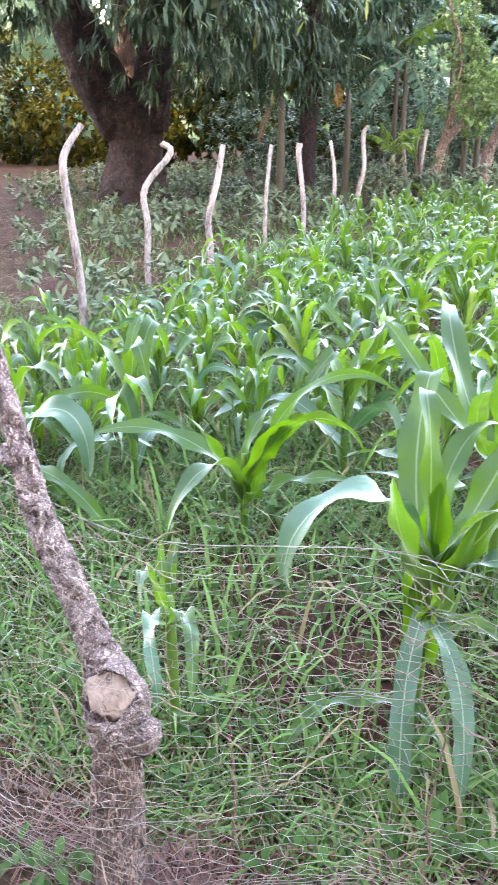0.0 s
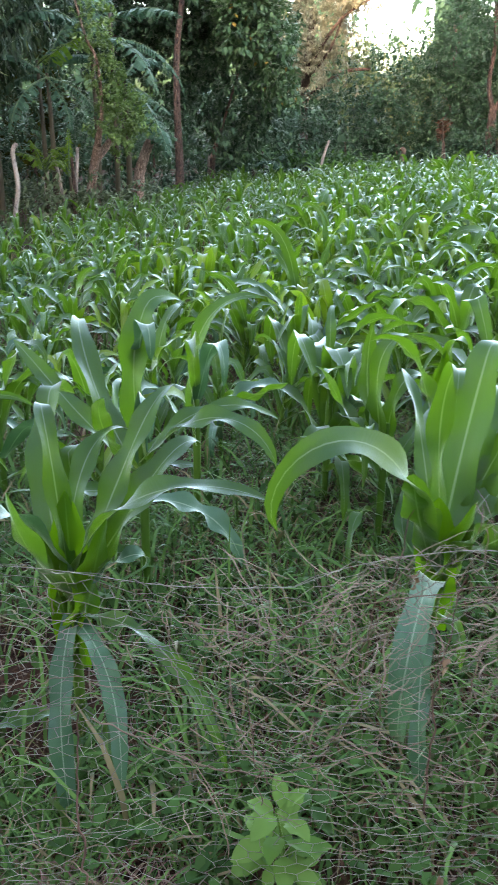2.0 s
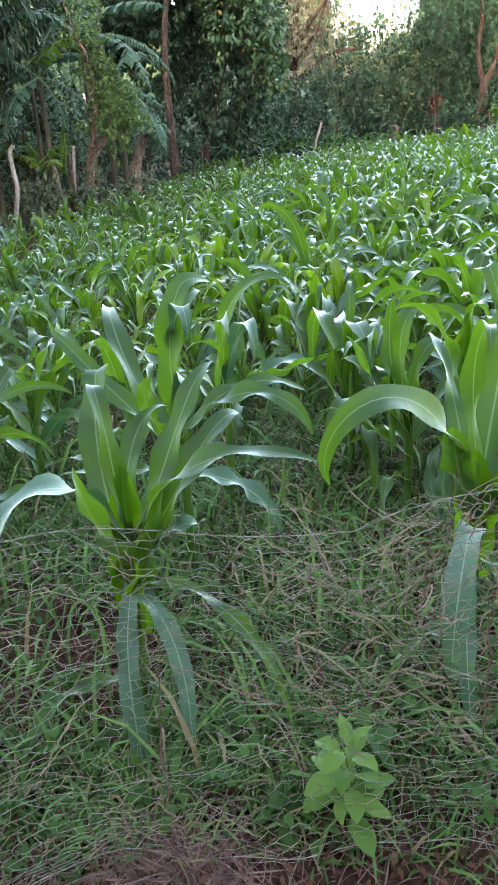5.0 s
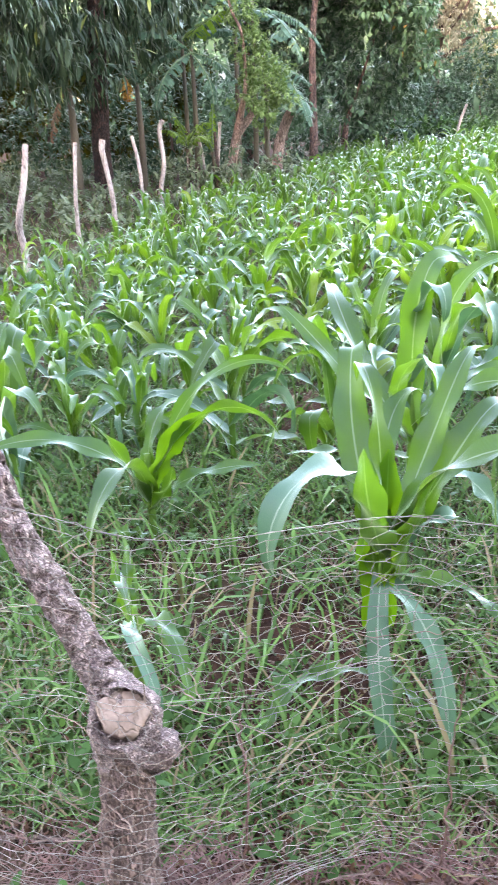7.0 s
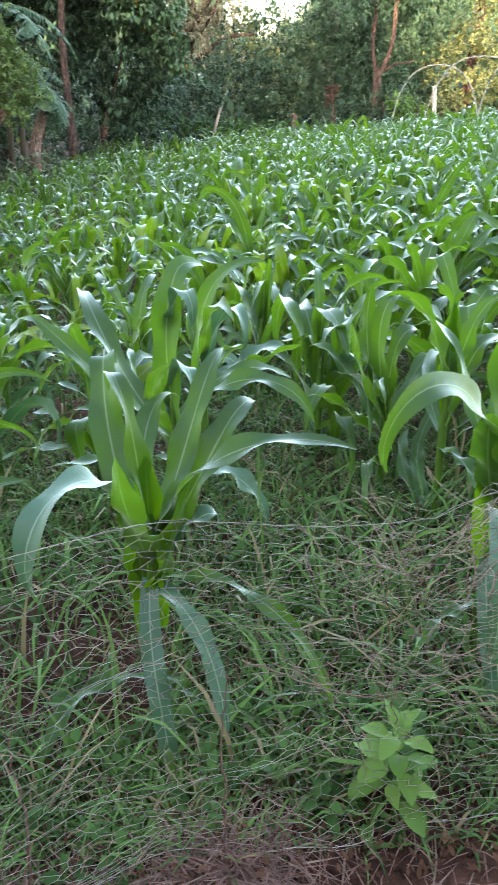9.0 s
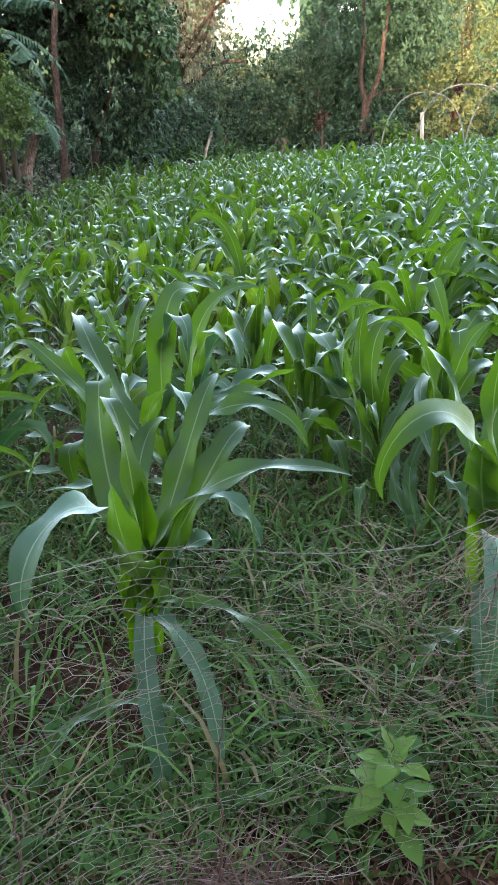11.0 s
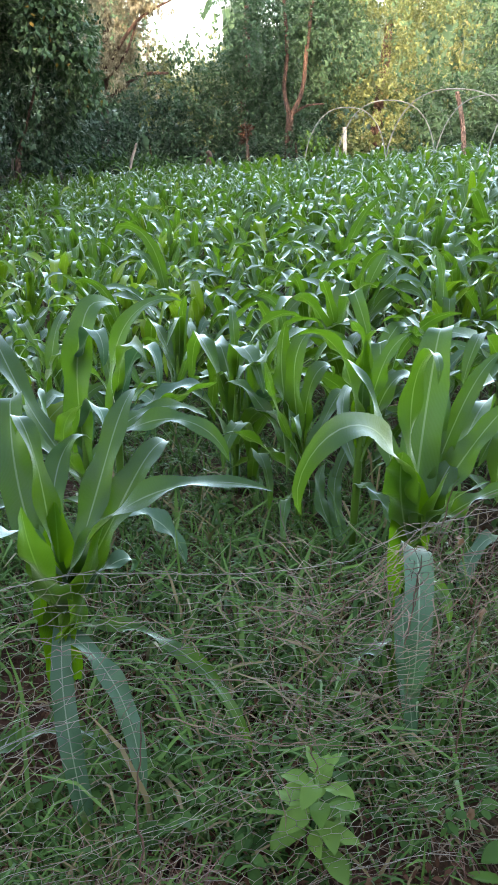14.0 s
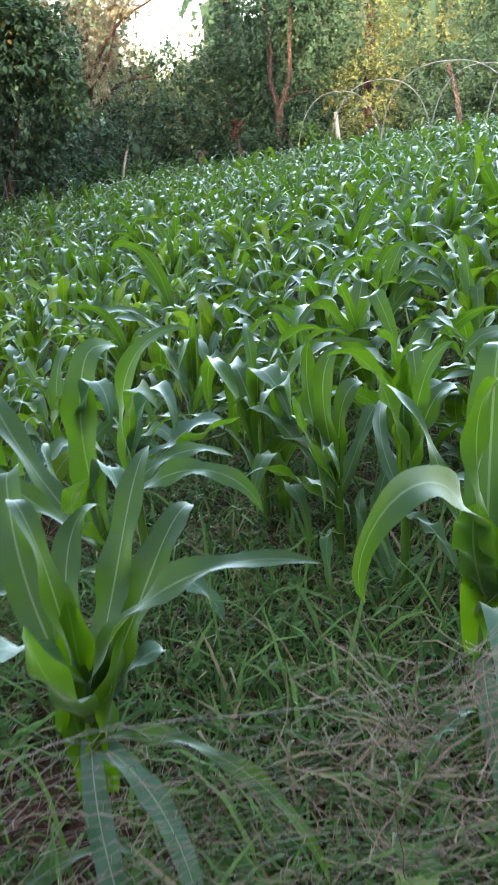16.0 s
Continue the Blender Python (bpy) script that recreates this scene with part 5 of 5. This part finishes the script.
def blades(g, x, y, low, high, w, rise=(45, 88), bend=(20, 110), lift=0.0):
    n = len(x)
    base = np.stack([x, y, ground_z(x, y) + lift], -1)
    L = g.uniform(low, high, n)
    C, S, N = arcs(base, g.uniform(0, 360, n), g.uniform(*rise, n), g.uniform(*bend, n), 1.3, L, 4, g.normal(0, 15, n), g.normal(0, 25, n))
    half = np.array([0.7, 1.0, 0.75, 0.05])[None, :] * (w * g.uniform(0.6, 1.3, n))[:, None] / 2
    return strips(C, S, N, half, 2)


def build_grass():
    g = np.random.default_rng(81)
    parts = []
    x, y = scatter(g, 90000, 0.78, 4.6, 1.35)
    keep = (np.sin(x * 3.1 + 1) + np.sin(y * 4.3 + x * 2) + g.normal(0, 0.6, len(x)) > -0.95) & (g.random(len(x)) < np.interp(x, [-1.2, -0.3, 0.3, 0.9], [1.0, 0.85, 0.6, 0.45]))
    edge = np.interp(x, [-1.4, -0.9, -0.5, -0.2, 0.2, 0.6], [0.84, 0.81, 0.84, 0.9, 0.94, 1.0]) + 0.04 * np.sin(x * 17)
    keep &= ~((y < edge) & (g.random(len(x)) < 0.85))
    x, y = x[keep], y[keep]
    parts.append(blades(g, x, y, 0.04, 0.15, 0.0065, (35, 88), (40, 160)))
    x, y = scatter(g, 2600, 0.95, 4.0)
    parts.append(blades(g, x, y, 0.18, 0.34, 0.011, (55, 88), (30, 120)))
    x, y = scatter(g, 26000, 4.5, 14, 1.1)
    keep = (x > field_left(y)) | ((np.abs(x + y + 0.45) > 0.85) & (g.random(len(x)) < 0.5))
    x, y = x[keep], y[keep]
    parts.append(blades(g, x, y, 0.1, 0.26, 0.012))
    V, F, U = join(parts)
    tagged(new("grass", mesh_of("grass", V, F, GRASS, U)), "thick green grass and seedlings between the maize", "grass", kind="stuff")
    x, y = scatter(g, 5200, 0.45, 3.5, 1.5)
    yb = g.uniform(4.3, 10.5, 4200)
    x, y = np.concatenate([x, g.normal(-0.5, 0.6, 4200) - yb]), np.concatenate([y, yb])
    keep = ~((x < -0.55) & (y < 0.68) & (g.random(len(x)) < 0.8)) & ~((x > -0.2) & (y < 0.8) & (g.random(len(x)) < 0.85))
    x, y = x[keep], y[keep]
    a = blades(g, x, y, 0.04, 0.2, 0.0035, (-5, 25), (0, 40), 0.015)
    tagged(new("dry_grass", mesh_of("dry_grass", *a[:2], STRAW, a[2])), "dry straw lying on the soil", "dry grass", kind="stuff")
    x = np.concatenate([g.normal(-0.82, 0.13, 500), g.normal(-0.28, 0.07, 260), g.uniform(-1.6, 1.0, 420)])
    y = np.concatenate([g.normal(0.66, 0.07, 500), g.normal(0.75, 0.03, 260), g.normal(0.72, 0.04, 420)])
    b = blades(g, x, y, 0.05, 0.17, 0.0024, (0, 60), (0, 140), 0.015)
    x, y = np.concatenate([g.normal(-0.84, 0.2, 500), g.normal(-0.31, 0.1, 200)]), np.concatenate([g.normal(0.67, 0.08, 500), g.normal(0.77, 0.04, 200)])
    b = join([b, blades(g, x, y, 0.05, 0.2, 0.0024, (-5, 22), (-15, 30), 0.02)])
    tagged(new("dry_roots", mesh_of("dry_roots", *b[:2], ROOTS, b[2])), "dry brown roots heaped along the foot of the fence", "dry roots", kind="stuff")
    n = 640
    x = np.concatenate([g.uniform(-1.7, 1.0, 240), g.normal(0.22, 0.2, 320), g.uniform(-0.2, 0.9, 80)])
    hh = np.concatenate([g.beta(2.2, 1.6, 240), np.clip(g.normal(0.86, 0.08, 320), 0, 1), g.normal(0.52, 0.03, 80)])
    base = net_place(x, hh) + g.normal(0, 0.01, (n, 3))
    C, S, N = arcs(base, np.where(g.random(n) < 0.5, 0, 180) + g.normal(0, 30, n), g.normal(5, 35, n), g.normal(0, 50, n), 1.0, g.uniform(0.03, 0.1, n) + 0.12 * g.random(n) ** 3, 9, g.normal(0, 45, n))
    C = C + g.normal(0, 0.0022, C.shape).cumsum(1)
    half = np.array([[1.0] * 8 + [0.4]]) * g.uniform(0.0005, 0.0012, n)[:, None]
    V, F, U = strips(C, S, N, half, 2)
    tagged(new("dry_vines", mesh_of("dry_vines", V, F, STRAW, U)), "dry vine stems tangled in the wire net", "dry vines", kind="stuff")
    n = 6500
    x, y = g.uniform(-1.6, 1.3, n), 0.72 + 1.3 * g.random(n) ** 1.4
    V, F, U = foliage(np.stack([x, y, ground_z(x, y) + g.uniform(0.01, 0.05, n)], -1), np.tile([[0, 0, 0.2]], (n, 1)), g, 1, 0.019, 0.009, 0.05, 0.8, "round")
    tagged(new("leaf_litter", mesh_of("leaf_litter", V, F, RUSTY_LEAF, U)), "dry brown leaf litter on the soil", "leaf litter", kind="stuff")
    x, y = scatter(g, 800, 0.82, 3.6, 1.2)
    z = ground_z(x, y) + g.uniform(0.02, 0.12, len(x))
    V, F, U = foliage(np.stack([x, y, z], -1), np.tile([[0, 0, 0.5]], (len(x), 1)), g, 6, 0.033, 0.022, 0.0, 0.8, "round")
    tagged(new("small_weeds", mesh_of("small_weeds", V, F, WEED, U)), "small round-leaved weeds among the grass", "weeds", kind="stuff")


build_grass()


def broadleaf_weed(x, y, tall, leaf_size, count, seed, label, material):
    g = np.random.default_rng(seed)
    z = float(ground_z(x, y))
    root = new("weed")
    root.location = (x, y, z)
    V, F, _ = tube([(0, 0, -0.02), (0.01, 0, tall * 0.5), (-0.01, 0.01, tall)], (0.004, 0.003, 0.002), 6, rings=8)
    part("stem", mesh_of("stem", V, F, STALK), root)
    for i in range(count):
        f = (i + 1) / count
        L = leaf_size * (1.15 - 0.35 * f) * g.uniform(0.8, 1.15)
        C, S, N = arcs((0, 0, tall * (0.25 + 0.75 * f)), i * 137.5 + g.normal(0, 15), 50 * f - 10 + g.uniform(0, 15), g.uniform(25, 80), 1.2, L + 0.025, 12, g.normal(0, 12), g.normal(0, 22))
        half = np.interp(np.linspace(0, 1, 12), [0, 0.24, 0.3, 0.38, 0.5, 0.65, 0.8, 0.92, 1], [0.03, 0.05, 0.45, 0.82, 1, 0.95, 0.7, 0.35, 0.03])[None, :] * L * 0.31
        V, F, U = strips(C, S, N, half, 5, 0.25, g.normal(0, 0.0012, (1, 12)))
        part("leaf", mesh_of("leaf", V, F, material, U), root)
    return tagged(root, label, "weed")


broadleaf_weed(0.03, 0.85, 0.23, 0.07, 22, 91, "bright green broad-leaved weed beside the wire fence", BRIGHT_WEED)
broadleaf_weed(0.08, 0.97, 0.16, 0.06, 9, 97, "green broad-leaved weed beside the wire fence", WEED)
broadleaf_weed(-0.1, 0.86, 0.05, 0.045, 7, 94, "small round-leaved seedling on the bare soil", WEED)
broadleaf_weed(-0.03, 0.83, 0.045, 0.04, 6, 95, "small round-leaved seedling on the bare soil", WEED)
broadleaf_weed(0.38, 0.74, 0.07, 0.05, 9, 96, "small bright green weed at the foot of the fence", BRIGHT_WEED)
broadleaf_weed(0.42, 0.78, 0.1, 0.07, 8, 92, "small green weed at the foot of the fence", WEED)
broadleaf_weed(-0.98, 0.6, 0.06, 0.05, 7, 93, "small green weed beside the post", WEED)


# ---- dead stems, cords and scraps caught in the net ----
def dry_vine(points, r0, r1, label, material, seed):
    """A wavering dry stem through the points."""
    g = np.random.default_rng(seed)
    pts = np.array(points, float)
    root = new("dry_vine")
    root.location = tuple(pts[0])
    t = np.linspace(0, len(pts) - 1, 6 * len(pts))
    line = np.stack([np.interp(t, np.arange(len(pts)), pts[:, i]) for i in range(3)], -1)
    line[1:] += g.normal(0, 0.0022, (len(line) - 1, 3))
    V, F, _ = tube(line - pts[0], 0.75 * np.linspace(r0, r1, len(line)), 6, 0.15, seed, rings=3 * len(line))
    part("stem", mesh_of("stem", V, F, material), root)
    return tagged(root, label, "dry vine", "dry vines in the fence")


DARK_STEM, VINE = "dark dry vine standing against the wire net", "long dry vine stretched along the wire net"
dry_vine([(-0.31, 0.775, float(ground_z(-0.31, 0.775)) - 0.02), (-0.3, 0.77, 0.25), (-0.308, 0.772, 0.42), (-0.291, 0.77, 0.62)], 0.0042, 0.0014, DARK_STEM, ROOTS, 1)
dry_vine([(-0.67, 0.75, float(ground_z(-0.67, 0.75)) - 0.02), (-0.655, 0.75, 0.3), (-0.668, 0.752, 0.42), (-0.65, 0.75, 0.55)], 0.004, 0.0015, DARK_STEM, ROOTS, 2)
dry_vine([(0.0, 0.778, 0.45), (-0.02, 0.778, 0.6), (-0.034, 0.776, 0.82)], 0.0012, 0.0008, DARK_STEM, ROOTS, 3)
dry_vine([(0.262, 0.79, 0.45), (0.255, 0.786, 0.7), (0.275, 0.785, 0.9)], 0.0022, 0.0012, DARK_STEM, ROOTS, 4)
dry_vine([(-0.27, 0.765, 0.615), (-0.16, 0.77, 0.56), (-0.08, 0.77, 0.527), (0.02, 0.775, 0.52), (0.135, 0.78, 0.56), (0.3, 0.79, 0.62)], 0.0016, 0.001, VINE, STRAW, 5)
dry_vine([(-0.22, 0.77, 0.603), (-0.1, 0.772, 0.53), (0.02, 0.776, 0.508), (0.13, 0.78, 0.49), (0.32, 0.79, 0.5)], 0.0013, 0.0009, VINE, STRAW, 6)
dry_vine([(-0.12, 0.772, 0.8), (0.0, 0.775, 0.77), (0.09, 0.776, 0.83), (0.2, 0.782, 0.86), (0.4, 0.79, 0.9)], 0.0017, 0.001, VINE, STRAW, 7)
dry_vine([(-0.6, 0.75, 0.7), (-0.45, 0.755, 0.66), (-0.3, 0.765, 0.69), (-0.12, 0.77, 0.66)], 0.0012, 0.0008, VINE, STRAW, 8)


def leaf_scrap(x, y, z, size, turn, seed):
    """A curled dead leaf caught in the wire."""
    root = new("dead_leaf")
    root.location = (x, y, z)
    C, S, N = arcs((0, 0, 0), turn, -10, 220, 1.2, size, 7, 60, 120)
    half = np.array([[0.5, 0.7, 1, 0.6, 0.9, 0.5, 0.1]]) * size * 0.28
    rip = np.random.default_rng(seed).normal(0, size * 0.06, (1, 7))
    V, F, U = strips(C, S, N, half, 5, 0.5, rip)
    part("blade", mesh_of("blade", V, F, DEAD_LEAF, U), root)
    return tagged(root, "curled dead brown leaf caught in the wire", "dead leaf", "dead leaves in the fence")


for i, (x, y, z, size, turn) in enumerate([(0.27, 0.775, 0.76, 0.035, 200), (0.36, 0.778, 0.93, 0.04, 320), (0.115, 0.77, 0.19, 0.03, 260), (0.2, 0.772, 0.9, 0.03, 20), (0.3, 0.775, 0.33, 0.028, 250)]):
    leaf_scrap(x, y, z, size, turn, i)


def lying_stick(points, r0, r1, label, seed):
    root = new("stick")
    pts = np.array(points, float)
    pts[:, 2] = ground_z(pts[:, 0], pts[:, 1]) + r0 * 1.2
    root.location = tuple(pts[0])
    V, F, _ = tube(pts - pts[0], np.linspace(r0, r1, len(pts)), 8, 0.16, seed, rings=24)
    part("stem", mesh_of("stem", V, F, STOCK), root)
    return tagged(root, label, "stick")


lying_stick([(-1.32, 0.72, 0), (-1.2, 0.742, 0), (-1.13, 0.759, 0), (-1.02, 0.772, 0), (-0.93, 0.79, 0)], 0.009, 0.005, "grey dry stick lying on the soil beside the post", 3)
lying_stick([(-0.36, 0.8, 0), (-0.27, 0.83, 0), (-0.16, 0.85, 0)], 0.006, 0.004, "pale dry stick lying on the straw below the fence", 5)
for n, (x, y) in enumerate([(-1.09, 0.6), (-1.02, 0.58), (-0.94, 0.61), (-0.9, 0.66), (-0.6, 0.76), (-0.5, 0.79)]):
    broadleaf_weed(x, y, 0.045, 0.04, 7, 120 + n, "small round-leaved seedling on the reddish soil", WEED)


def soil_clods():
    """Crumbs of earth along the foot of the fence."""
    g = np.random.default_rng(77)
    V0 = np.array([(1, 0, 0), (0, 1, 0), (-1, 0, 0), (0, -1, 0), (0, 0, 1), (0, 0, -1)], float)
    F0 = np.array([(0, 1, 4), (1, 2, 4), (2, 3, 4), (3, 0, 4), (1, 0, 5), (2, 1, 5), (3, 2, 5), (0, 3, 5)])
    pieces = []
    for _ in range(420):
        x = g.uniform(-1.5, 0.7)
        y = np.interp(x, [-1.4, -0.5, 0.6], [0.68, 0.74, 0.82]) + g.normal(0, 0.07)
        r = 0.003 + 0.009 * g.random() ** 3
        V = V0 * g.uniform(0.6, 1.2, (6, 1)) * (r, r, r * 0.7) + (x, y, float(ground_z(x, y)) + r * 0.3)
        pieces.append((V, F0, np.zeros((6, 2))))
    V, F, U = join(pieces)
    tagged(new("soil_clods", mesh_of("soil_clods", V, F, SOIL, U)), "reddish crumbs of dry soil along the fence", "soil clods", kind="stuff")


soil_clods()
